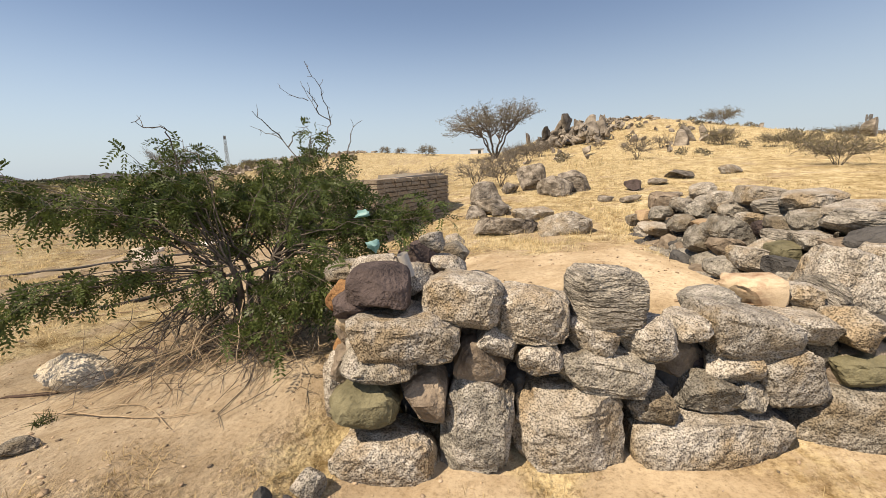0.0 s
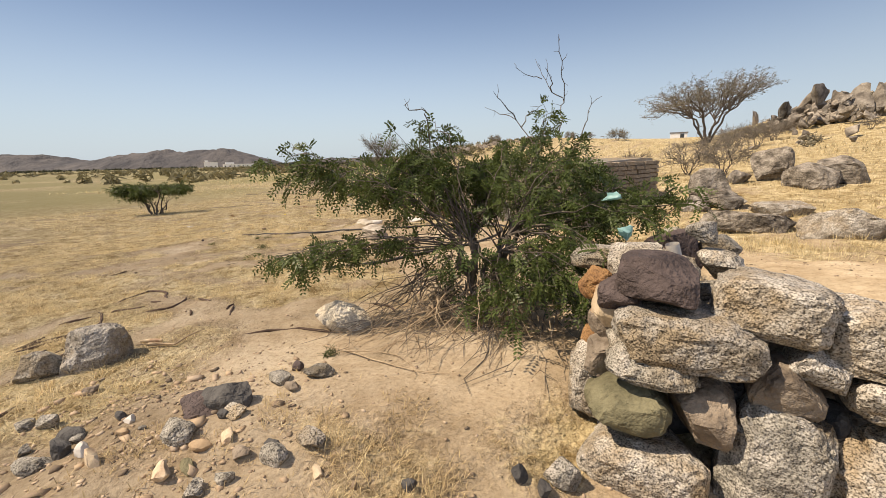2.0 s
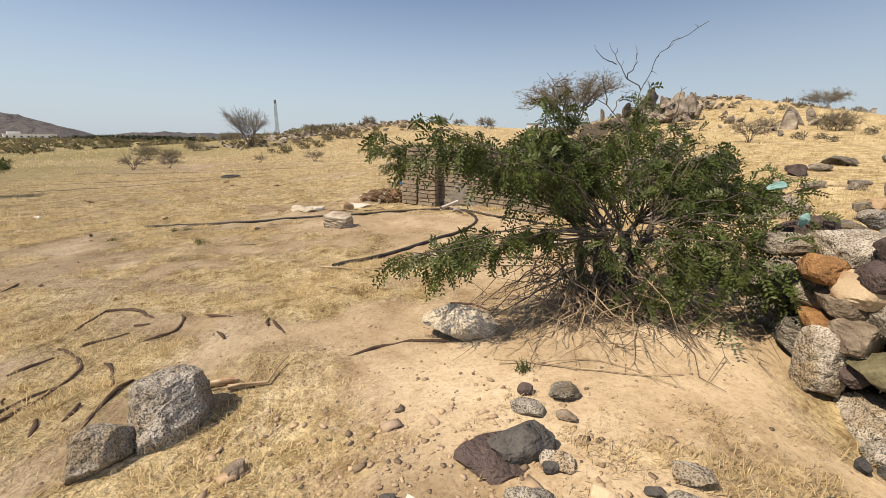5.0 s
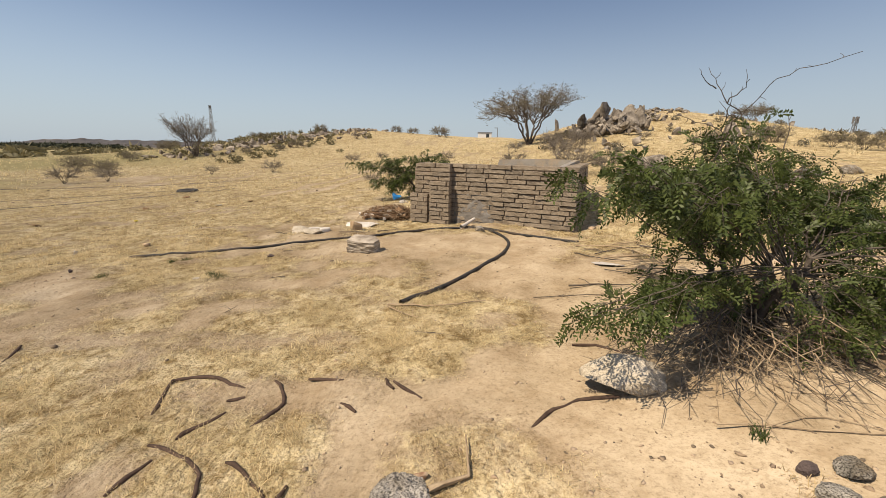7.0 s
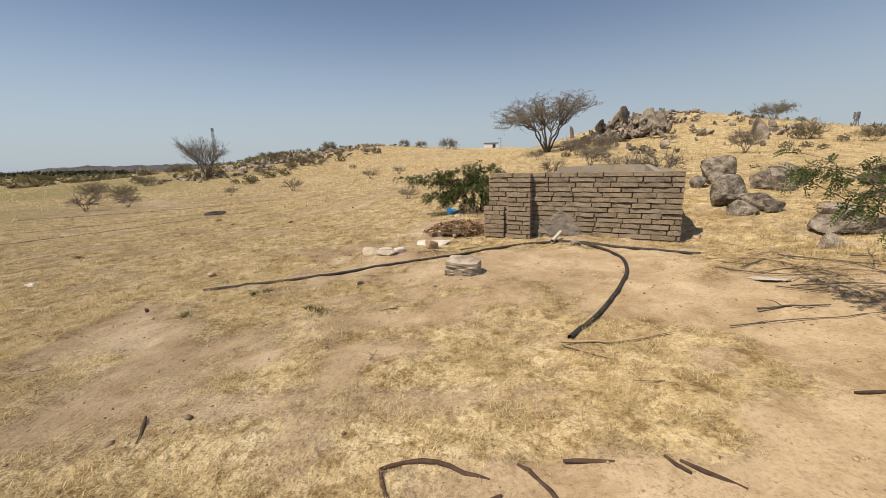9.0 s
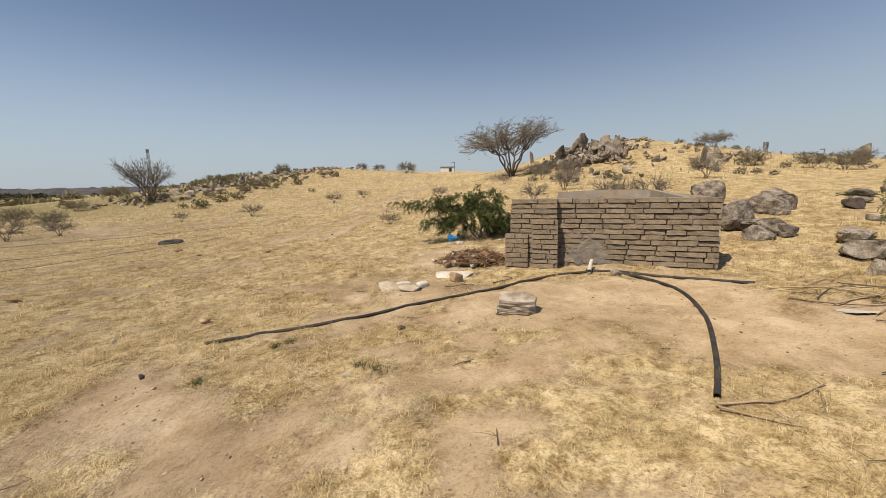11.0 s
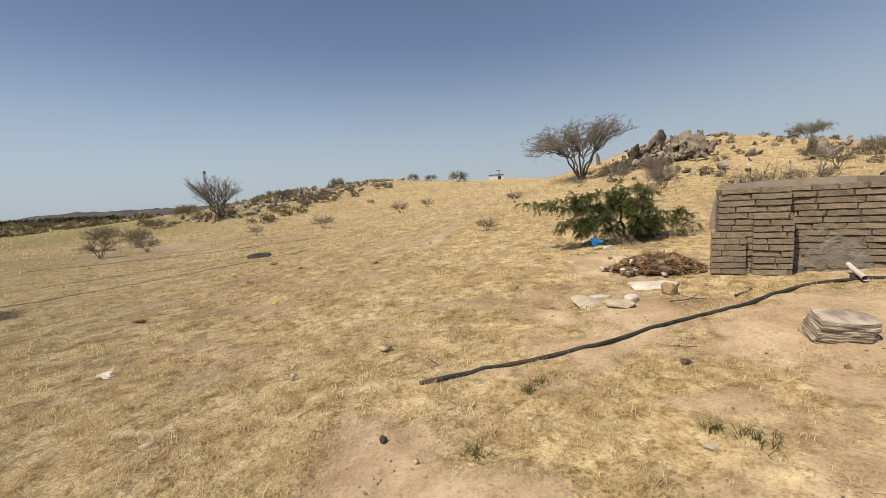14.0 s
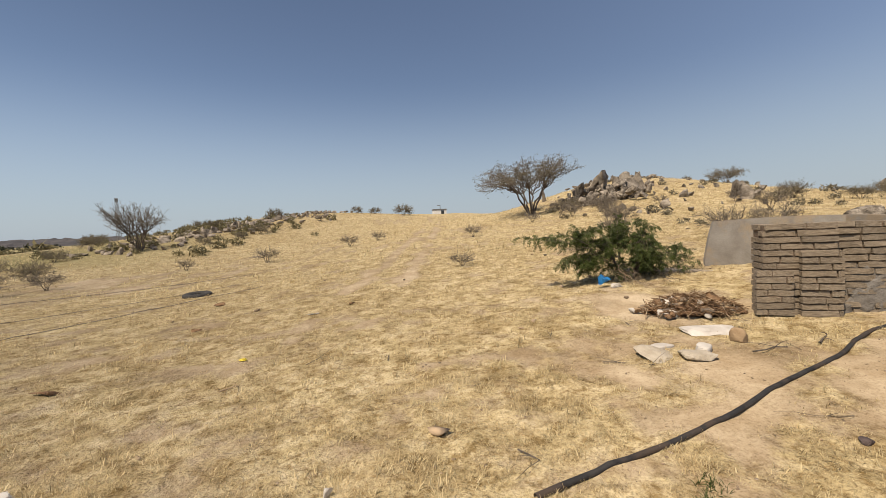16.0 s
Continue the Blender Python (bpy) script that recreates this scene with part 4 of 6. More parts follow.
ground_stone(-6.17, 8.82, 0.3, 0.2, 0.24, M_OCHRE, "small brown stone standing in straw", 30)
ground_stone(-6.1, 10.2, 0.5, 0.3, 0.2, M_WHITE, "pale stone beside the rubbish heap", 15)
ground_stone(-3.55, 8.2, 0.2, 0.16, 0.16, M_GRANITE, "pale stone beside the hose", 10)
for sx, sy, sw, sd_, sh, sm in ((0.5, 10.5, 0.8, 0.6, 0.9, M_BOULDER), (0.55, 9.75, 1.0, 0.7, 0.5, M_BOULDER), (0.75, 7.75, 1.25, 0.7, 0.42, M_BOULDER), (0.7, 9.45, 0.5, 0.45, 0.36, M_BOULDER), (1.66, 7.2, 0.9, 0.55, 0.52, M_GRANITE),
                                (1.35, 8.75, 0.9, 0.6, 0.34, M_GRANITE), (2.0, 13.6, 0.9, 0.8, 1.05, M_BOULDER), (2.35, 11.9, 1.1, 0.8, 0.8, M_BOULDER), (3.0, 12.2, 0.9, 0.8, 0.75, M_BOULDER), (1.3, 13.2, 0.6, 0.5, 0.45, M_BOULDER),
                                (-0.2, 7.0, 0.4, 0.3, 0.24, M_GRANITE), (2.65, 6.0, 0.34, 0.24, 0.14, M_GREY), (2.72, 5.1, 0.3, 0.2, 0.1, M_OCHRE), (4.3, 11.4, 0.45, 0.4, 0.35, M_LAVA), (5.2, 12.0, 0.5, 0.4, 0.25, M_BOULDER),
                                (6.2, 12.8, 0.9, 0.6, 0.3, M_BOULDER), (7.9, 13.4, 0.7, 0.5, 0.35, M_GRANITE), (0.2, 9.6, 0.5, 0.5, 0.4, M_BOULDER), (3.6, 9.5, 0.5, 0.35, 0.2, M_BOULDER), (4.1, 9.2, 0.35, 0.3, 0.2, M_GREY),
                                (3.2, 9.9, 0.4, 0.3, 0.22, M_BOULDER), (4.6, 9.8, 0.4, 0.3, 0.2, M_BOULDER)):
    ground_stone(sx, sy, sw, sd_, sh, sm, "weathered brown granite boulder on the slope", float(rr.uniform(-30, 30)), 0.22, 4, 0, "slope boulders", 0.6, "boulder")
# pile of stones behind the broken wall end
for k, (sx, sy, sz, sw, sm) in enumerate(((-0.28, 2.92, 0.72, 0.34, M_GRANITE), (-0.05, 3.05, 0.75, 0.3, M_GRANITE), (-0.5, 2.75, 0.78, 0.3, M_GREY), (-0.3, 3.3, 0.78, 0.42, M_LAVA), (-0.02, 3.35, 0.8, 0.28, M_GREY),
                                          (-0.35, 3.05, 0.45, 0.5, M_GREY), (0.0, 3.2, 0.5, 0.45, M_BANDED), (-0.4, 3.4, 0.4, 0.5, M_GREY), (-0.1, 2.85, 0.42, 0.4, M_GREY), (-0.45, 3.1, 0.18, 0.5, M_GREY),
                                          (-0.1, 3.4, 0.2, 0.5, M_BANDED), (0.16, 3.0, 0.66, 0.22, M_DARK), (-0.5, 2.75, 0.5, 0.4, M_GREY), (-0.5, 2.7, 0.2, 0.45, M_BANDED), (-0.15, 3.0, 0.95, 0.2, M_GRANITE))):
    ob = new("pile_stone", rock_mesh("pile_stone", 400 + k, (sw, sw * 0.85, sw * 0.7), sm, 3, 0.7))
    ob.matrix_basis = pose(sx, sy, sz, 0, float(rr.uniform(-15, 15)), float(rr.uniform(-90, 90)))
    tagged(ob, "rough grey stone in a heap behind the wall", "stone", "heap behind the wall")

tip = new("white_pipe", tubes_mesh("white_pipe", [([(0, 0, 0), (0, 0, 0.03), (0, 0, 0.07), (0, 0, 0.11), (0, 0, 0.15)], 0.036, 0.034)], M_WHITE, 14))
tip.matrix_basis = pose(-0.28, 2.7, 0.79, 8, -14, 0)
tagged(tip, "short ribbed white plastic pipe stub on the wall", "pipe")


spout = new("white_pipe", tubes_mesh("white_pipe", [([(-3.92, 8.4, 0.05), (-3.84, 8.55, 0.07), (-3.74, 8.75, 0.1), (-3.64, 8.93, 0.13)], 0.036, 0.032)], M_WHITE, 14))
tagged(spout, "white plastic pipe stub lying before the mud wall", "pipe")


# ---- plants ----
def leaf_arrays(spots, rnd, pairs=6, length=0.085, leaflet=0.022, width=0.0065):
    """Feathery compound leaves: spots are (place, direction); each leaf is two rows of small leaflets."""
    n = len(spots)
    P = np.array([s[0][:] for s in spots])
    D = np.array([s[1][:] for s in spots])
    D /= np.linalg.norm(D, axis=1)[:, None] + 1e-9
    R = rnd.normal(size=(n, 3))
    S = np.cross(D, R)
    S /= np.linalg.norm(S, axis=1)[:, None] + 1e-9
    L = length * rnd.uniform(0.7, 1.25, n)
    V, Q = [], []
    base = 0
    for k in range(pairs):
        t = (k + 0.6) / pairs
        c = P + D * (L * t)[:, None] + np.array([0, 0, -1]) * (L * 0.3 * t * t)[:, None]
        for sgn in (-1, 1):
            out = S * sgn + D * 0.55 + rnd.normal(0, 0.18, (n, 3))
            out /= np.linalg.norm(out, axis=1)[:, None]
            w = D * width
            ll = leaflet * rnd.uniform(0.8, 1.2, n)[:, None]
            V += [c - w * 0.3, c + out * ll * 0.5 - w, c + out * ll, c + out * ll * 0.5 + w]
            i = np.arange(n) + base
            Q.append(np.stack([i, i + n, i + 2 * n, i + 3 * n], 1))
            base += 4 * n
    return np.concatenate(V), np.concatenate(Q)


def leaves_mesh(name, spots, rnd, material, **kw):
    v, q = leaf_arrays(spots, rnd, **kw)
    return fast_mesh(name, v, q, material)


def leafy_bush(name, base, blobs, seed, label, branches=120, twigs=9, leaves=7, r0=0.028, scale=1.0, dead=None, bare=()):
    """A bush of curved stems that fill the given blobs (centre, radii, share) with feathery sprays."""
    rnd = np.random.RandomState(seed)
    base = Vector(base)
    root = thing(name, Matrix.Translation(base), label, "bush")
    shares = np.array([b[2] for b in blobs], float)
    shares /= shares.sum()
    stems, fine, spots = [], [], []
    hubs = []
    for k in range(9):
        a = rnd.uniform(0, 2 * math.pi)
        hubs.append(Vector((0.55 * math.cos(a) * rnd.uniform(0.3, 1), 0.35 * math.sin(a), rnd.uniform(0.4, 0.85))) * scale)
        stems.append((bend((0.12 * math.cos(a) * scale, 0.1 * math.sin(a) * scale, -0.05), hubs[-1], 0.03, 0.03 * scale, rnd), r0 * 1.3, r0 * 0.8))
    for k in range(branches):
        c, r, _ = blobs[rnd.choice(len(blobs), p=shares)]
        u = rnd.normal(size=3)
        u *= rnd.uniform(0.5, 1.0) ** 0.5 / np.linalg.norm(u)
        tip = Vector(c) - base + Vector((u[0] * r[0], u[1] * r[1], u[2] * r[2]))
        hub = min(hubs, key=lambda h: (h - tip).length + rnd.uniform(0, 0.4))
        line = bend(hub, tip, rnd.uniform(0.0, 0.16) * scale, 0.025 * scale, rnd, 7)
        stems.append((line, r0 * rnd.uniform(0.16, 0.32), 0.002))
        for j in range(twigs):
            f = rnd.uniform(0.0, 1.0) ** 0.6 * 0.7 + 0.3
            i = min(int(f * 7), 6)
            p = line[i].lerp(line[i + 1], f * 7 - i)
            d = (line[i + 1] - line[i]).normalized() * 0.7 + Vector(rnd.normal(0, 0.55, 3))
            d.z *= 0.45
            q = p + d.normalized() * rnd.uniform(0.1, 0.28) * scale
            q.z -= 0.03
            fine.append(([p, p.lerp(q, 0.5) + Vector((0, 0, 0.012)), q], 0.0028, 0.0012))
            for m in range(leaves):
                g = rnd.uniform(0.15, 1.0)
                dd = (q - p).normalized() * 0.5 + Vector(rnd.normal(0, 0.6, 3)) + Vector((0, 0, -0.35))
                spots.append((p.lerp(q, g), dd))
    for line in stems[:9]:
        part("stem", tubes_mesh("stem", [line], M_BARK), M_BARK, root, "brown crooked stem")
    for line in stems[9:]:
        part("branch", tubes_mesh("branch", [line], M_BARK), M_BARK, root)
    tagged(part("fine_twig", tubes_mesh("fine_twig", fine, M_BARK, 3), M_BARK, root), kind="stuff")
    tagged(part("crown", leaves_mesh("crown", spots, rnd, M_LEAF, pairs=7, length=0.13, leaflet=0.034, width=0.0095), M_LEAF, root, "feathery dark green leaves"), kind="stuff")
    for line in bare:
        pts = [Vector(p) - base for p in line]
        full = []
        for a, b in zip(pts, pts[1:]):
            full += bend(a, b, 0, 0.012, rnd, 3)[:-1]
        full.append(pts[-1])
        subs = [(full, 0.006, 0.002)]
        for i in range(3, len(full) - 1, 2):
            e = full[i] + Vector(rnd.normal(0, 0.04, 3)) + Vector((0, 0, 0.03))
            subs.append(([full[i], full[i].lerp(e, 0.5) + Vector((0.01, 0, 0)), e], 0.003, 0.0012))
        part("bare_twig", tubes_mesh("bare_twig", subs, M_BARK, 4), M_BARK, root, "leafless dark twig")
    if dead:
        lines = []
        for k in range(dead[0]):
            a = rnd.uniform(*dead[1])
            s = Vector((rnd.uniform(-0.6, 0.7), rnd.uniform(-0.35, 0.1), rnd.uniform(0.15, 0.5)))
            ln = rnd.uniform(0.4, 1.1)
            e = s + Vector((math.cos(a) * ln, math.sin(a) * ln, 0))
            wx, wy = e.x + base.x, e.y + base.y
            e.z = gz(wx, wy) - base.z + rnd.uniform(0.0, 0.05)
            line = bend(s, e, rnd.uniform(-0.12, 0.1), 0.03, rnd, 7)
            line = [Vector((p.x, p.y, max(p.z, gz(p.x + base.x, p.y + base.y) - base.z + 0.006))) for p in line]
            lines.append((line, rnd.uniform(0.003, 0.008), 0.0015))
            for j in range(3):
                i = rnd.randint(2, 7)
                e2 = line[i] + Vector(rnd.normal(0, 0.13, 3))
                e2.z = max(e2.z, gz(e2.x + base.x, e2.y + base.y) - base.z + 0.005)
                lines.append(([line[i], line[i].lerp(e2, 0.5), e2], 0.003, 0.001))
        for k in range(0, len(lines), 4):
            mt = M_PALETWIG if k % 8 else M_BARK
            part("dead_twig", tubes_mesh("dead_twig", lines[k:k + 4], mt, 4), mt, root, "pale dead twig trailing on sand" if k % 8 else "dark dead twig trailing on sand")
    return root


leafy_bush("green_bush", (-1.7, 3.45, gz(-1.7, 3.45)),
           [((-2.7, 2.95, 1.33), (0.55, 0.45, 0.15), 2.4), ((-3.1, 2.65, 1.45), (0.32, 0.25, 0.08), 0.7), ((-2.6, 2.8, 0.72), (0.5, 0.4, 0.15), 1.9), ((-2.95, 2.5, 0.62), (0.3, 0.2, 0.08), 0.7),
            ((-2.1, 3.4, 1.36), (0.5, 0.45, 0.22), 2.6), ((-2.17, 3.36, 1.6), (0.14, 0.14, 0.16), 0.45), ((-1.3, 3.8, 1.34), (0.6, 0.5, 0.24), 3.2), ((-1.27, 4.15, 1.66), (0.2, 0.2, 0.2), 0.7),
            ((-0.9, 3.6, 0.95), (0.55, 0.45, 0.24), 1.4), ((-0.78, 3.0, 0.72), (0.35, 0.3, 0.2), 1.1), ((-0.45, 3.8, 1.08), (0.5, 0.3, 0.1), 0.9), ((-0.05, 3.9, 1.02), (0.35, 0.25, 0.07), 0.4), ((-1.5, 3.15, 0.55), (0.6, 0.35, 0.2), 1.0),
            ((-1.0, 2.95, 0.4), (0.5, 0.3, 0.16), 0.8), ((-1.5, 3.0, 0.36), (0.45, 0.25, 0.13), 0.4), ((-0.72, 2.75, 0.5), (0.28, 0.22, 0.18), 0.6), ((-1.9, 3.5, 1.0), (0.5, 0.4, 0.15), 0.7), ((-2.05, 5.4, 1.42), (0.4, 0.55, 0.14), 1.2), ((-1.8, 4.7, 1.2), (0.45, 0.4, 0.22), 1.0)],
           21, "sprawling dark green feathery thorn bush with dead lower twigs", 130, 7, 4, dead=(175, (math.pi * 0.98, math.pi * 1.95)),
           bare=([(-1.25, 4.15, 1.55), (-1.27, 4.35, 1.75), (-1.29, 4.48, 1.91), (-1.26, 4.32, 2.06), (-1.25, 4.16, 2.19), (-1.21, 3.85, 2.23), (-1.14, 3.52, 2.27)], [(-1.29, 4.48, 1.91), (-1.42, 4.52, 2.02), (-1.53, 4.55, 2.2), (-1.61, 4.59, 2.36)], [(-1.53, 4.55, 2.16), (-1.66, 4.48, 2.2), (-1.76, 4.42, 2.27)], [(-1.42, 4.52, 2.02), (-1.4, 4.38, 2.12), (-1.42, 4.25, 2.2)],
                 [(-1.45, 4.05, 1.5), (-1.66, 4.15, 1.75), (-1.85, 4.22, 1.82), (-2.02, 4.26, 1.9)], [(-1.66, 4.15, 1.75), (-1.72, 4.0, 1.87), (-1.78, 3.87, 1.98)], [(-1.6, 4.13, 1.68), (-1.52, 4.2, 1.82), (-1.44, 4.26, 1.88)], [(-1.08, 4.15, 1.5), (-1.04, 4.2, 1.68), (-1.02, 4.22, 1.79), (-0.93, 4.34, 1.92)],
                 [(-2.15, 3.35, 1.5), (-2.12, 3.27, 1.72), (-2.14, 3.22, 1.8), (-2.22, 3.15, 1.79), (-2.13, 2.94, 1.8)], [(-0.4, 3.7, 0.9), (-0.2, 3.75, 1.05), (0.1, 3.8, 1.1)]))
leafy_bush("green_bush", (-5.0, 13.1, gz(-5, 13.1)),
           [((-5.2, 13.1, 0.62), (1.15, 0.6, 0.45), 4.2), ((-5.6, 13.1, 1.1), (0.6, 0.4, 0.28), 1.3), ((-4.9, 13.1, 1.2), (0.5, 0.4, 0.3), 1.1), ((-6.7, 13.1, 1.12), (0.7, 0.2, 0.16), 0.7), ((-4.0, 13.2, 0.42), (1.0, 0.5, 0.2), 1.5),
            ((-3.3, 13.2, 0.72), (0.5, 0.3, 0.1), 0.4), ((-6.3, 13.0, 0.6), (0.5, 0.3, 0.2), 0.6)],
           22, "dark green thorn bush growing beside the mud-brick cistern", 96, 8, 5, scale=1.1, dead=(36, (-math.pi * 0.5, 0.1)))


def fan_tree(name, base, label, seed, size, height, thick, slope=0.0, shift=0.0, stems=6, branches=7, twigs=8, subs=4, trunk_r=0.12, twig_r=0.012, twig_len=0.6, dome=0.0, rise=0.45, leaf=None,
             category="tree", flatness=0.35, leafy=2):
    """A thorn tree or shrub whose stems fan out from one foot into a layered or rounded crown of fine twigs."""
    rnd = np.random.RandomState(seed)
    root = thing(name, pose(*base), label, category)
    limbs, mid, fine, spots = [], [], [], []
    for k in range(stems):
        a = 2 * math.pi * (k + rnd.uniform(-0.3, 0.3)) / stems
        kn = Vector((math.cos(a) * size * 0.3 * rnd.uniform(0.6, 1.1) + shift * 0.4, math.sin(a) * size * 0.3 * rnd.uniform(0.6, 1.1), height * rise * rnd.uniform(0.85, 1.15)))
        foot = Vector((0.35 * trunk_r * stems * math.cos(a) * 0.5, 0.35 * trunk_r * stems * math.sin(a) * 0.5, -0.1))
        limbs.append((bend(foot, kn, 0.0, 0.02 * height, rnd, 6), trunk_r, trunk_r * 0.6))
        for j in range(branches):
            b = a + rnd.normal(0, 0.75)
            r = size * rnd.uniform(0.1, 1.0) ** 0.55
            tip = Vector((math.cos(b) * r + shift, math.sin(b) * r, 0))
            tip.z = height + slope * tip.x - dome * (r / size) ** 2 * height - rnd.uniform(0, 1) ** 1.5 * thick
            line = bend(kn, tip, 0.05 * height * rnd.uniform(-0.5, 1), 0.025 * size, rnd, 6)
            mid.append((line, trunk_r * 0.45, twig_r * 1.2))
            for m in range(twigs):
                f = rnd.uniform(0.35, 1.0) * 6
                i = min(int(f), 5)
                p = line[i].lerp(line[i + 1], f - i)
                d = (line[i + 1] - line[i]).normalized() * 0.7 + Vector(rnd.normal(0, 0.6, 3))
                d.z = d.z * flatness + 0.18
                q = p + d.normalized() * twig_len * rnd.uniform(0.5, 1.2)
                l2 = bend(p, q, 0.02, 0.03 * twig_len, rnd, 3)
                fine.append((l2, twig_r, twig_r * 0.5))
                for e in range(subs):
                    o = l2[rnd.randint(1, 4)]
                    d2 = (q - p).normalized() * 0.6 + Vector(rnd.normal(0, 0.6, 3))
                    d2.z = d2.z * flatness + 0.12
                    w = o + d2.normalized() * twig_len * rnd.uniform(0.25, 0.6)
                    fine.append(([o, o.lerp(w, 0.55), w], twig_r * 0.6, twig_r * 0.3))
                    for g in range(leafy):
                        spots.append((o.lerp(w, rnd.uniform(0.2, 1)), Vector(rnd.normal(0, 1, 3))))
    for line in limbs:
        part("stem", tubes_mesh("stem", [line], M_BARK, 7), M_BARK, root)
    tagged(part("branchwork", tubes_mesh("branchwork", mid, M_BARK, 3), M_BARK, root), kind="stuff")
    tagged(part("crown", tubes_mesh("crown", fine, M_GREYTWIG, 3), M_GREYTWIG, root, "fine grey leafless twigs"), kind="stuff")
    if leaf:
        tagged(part("foliage", leaves_mesh("foliage", spots, rnd, leaf, pairs=1, length=twig_len * 0.2, leaflet=twig_len * 0.12, width=twig_len * 0.034), leaf, root, "sparse tiny leaves"), kind="stuff")
    return root


fan_tree("acacia_tree", (2.33, 39.3, gz(2.33, 39.3)), "flat-topped umbrella acacia with grey nearly leafless twigs", 31, 4.5, 4.75, 1.35, 0.17, -0.5, 7, 11, 10, 5, 0.1, 0.012, 0.8, 0.1, 0.42, M_SCRUB, leafy=1)
fan_tree("bare_tree", (-32.0, 44.0, gz(-32, 44)), "leafless many-stemmed grey thorn tree on the plain", 32, 2.5, 4.0, 1.5, 0.0, -0.4, 10, 7, 7, 4, 0.06, 0.013, 0.6, 0.05, 0.36, None, flatness=1.3)


def shrub_proto(seed, leaf, label, size=0.75, height=0.95, thick=0.5, dome=0.25, stems=7, branches=6, twigs=5, leafy=2):
    """A small thorn shrub about one metre high, copied over the slopes."""
    return tagged(fan_tree("thorn_shrub", (0, -60, gz(0, -60)), label, seed, size, height, thick, 0, 0, stems, branches, twigs, 2, 0.014, 0.0065, 0.28, dome, 0.4, leaf, "bush", 1.0, leafy), group="slope shrubs")


grey_shrub = shrub_proto(41, None, "small grey-brown thorn shrub on the dry slope")
dense_shrub = shrub_proto(42, M_LEAF_GREY, "dense olive-grey thorn shrub on the dry slope", 0.85, 0.9, 0.6, 0.3, 8, 7, 6, 3)
flat_shrub = shrub_proto(43, M_LEAF_GREY, "low spreading grey-green thorn bush", 1.15, 0.8, 0.35, 0.2, 8, 7, 6, 3)


def plant(proto, x, y, s, turn, sz=1.0):
    return copy_thing(proto, pose(x, y, gz(x, y) - 0.03, 0, 0, turn) @ Matrix.Diagonal((s, s, s * sz, 1)))


for proto, x, y, s in ((grey_shrub, 8.6, 22.5, 1.2), (grey_shrub, 12.5, 28.6, 1.0), (dense_shrub, 15.6, 27.6, 1.1), (flat_shrub, 16.6, 24.5, 0.9), (dense_shrub, 23.0, 27.6, 1.1),
                       (flat_shrub, 22.6, 40.5, 1.6), (grey_shrub, 4.2, 30, 1.3), (grey_shrub, 2.6, 26.5, 1.1), (grey_shrub, 1.5, 24, 1.2), (grey_shrub, 5.4, 33, 1.4), (grey_shrub, 3.6, 36, 1.3), (flat_shrub, 5.0, 37.2, 1.1),
                       (grey_shrub, 0.5, 34, 0.9), (grey_shrub, 6.4, 36.0, 1.0), (grey_shrub, -1.5, 19.6, 0.9), (grey_shrub, 0.3, 16.0, 1.2), (grey_shrub, 1.2, 15.2, 1.0), (grey_shrub, 9.5, 32, 0.8),
                       (dense_shrub, -7.4, 72.8, 2.0), (grey_shrub, -17.6, 30.4, 1.1), (grey_shrub, -13.2, 36.3, 1.0), (grey_shrub, -11.1, 38.9, 0.9), (grey_shrub, -7.8, 18.6, 0.65), (grey_shrub, -4.9, 30.2, 0.8),
                       (dense_shrub, -24, 51.6, 1.2), (dense_shrub, -30, 30, 1.1), (dense_shrub, -34, 32, 1.3), (grey_shrub, -27.4, 24, 1.2), (grey_shrub, -26, 25.5, 1.0), (dense_shrub, -36, 40, 1.1),
                       (dense_shrub, -27.5, 46, 0.9), (dense_shrub, -25, 49, 0.9), (grey_shrub, -22, 30, 0.7), (dense_shrub, -41, 52, 1.3), (dense_shrub, -44, 58, 1.5), (dense_shrub, -12, 73, 1.3), (dense_shrub, -15, 74, 1.2),
                       (dense_shrub, -27, 70, 1.5), (dense_shrub, -36, 66, 1.4), (dense_shrub, -32, 60, 1.2), (grey_shrub, -19, 62, 1.1)):
    plant(proto, x, y, s, float(rr.uniform(0, 360)), float(rr.uniform(0.85, 1.1)))
for ob, x, y, s in ((grey_shrub, 3.2, 33.0, 1.1), (dense_shrub, 16.6, 22.6, 1.0), (flat_shrub, 11.6, 14.2, 1.05)):
    ob.matrix_basis = pose(x, y, gz(x, y) - 0.03, 0, 0, 20) @ Matrix.Diagonal((s, s, s, 1))
leafy_bush("green_bush", (-20.7, 10.6, gz(-20.7, 10.6) - 0.05), [((-21.0, 9.95, 0.42), (0.75, 0.8, 0.2), 2.2), ((-20.3, 11.35, 0.47), (0.75, 0.85, 0.18), 2.0), ((-20.8, 10.5, 0.35), (0.6, 0.6, 0.2), 1.2), ((-21.0, 10.1, 0.05), (0.4, 0.45, 0.17), 0.5)],
           24, "low flat-topped green thorn bush on the straw plain", 100, 9, 6, scale=1.3)


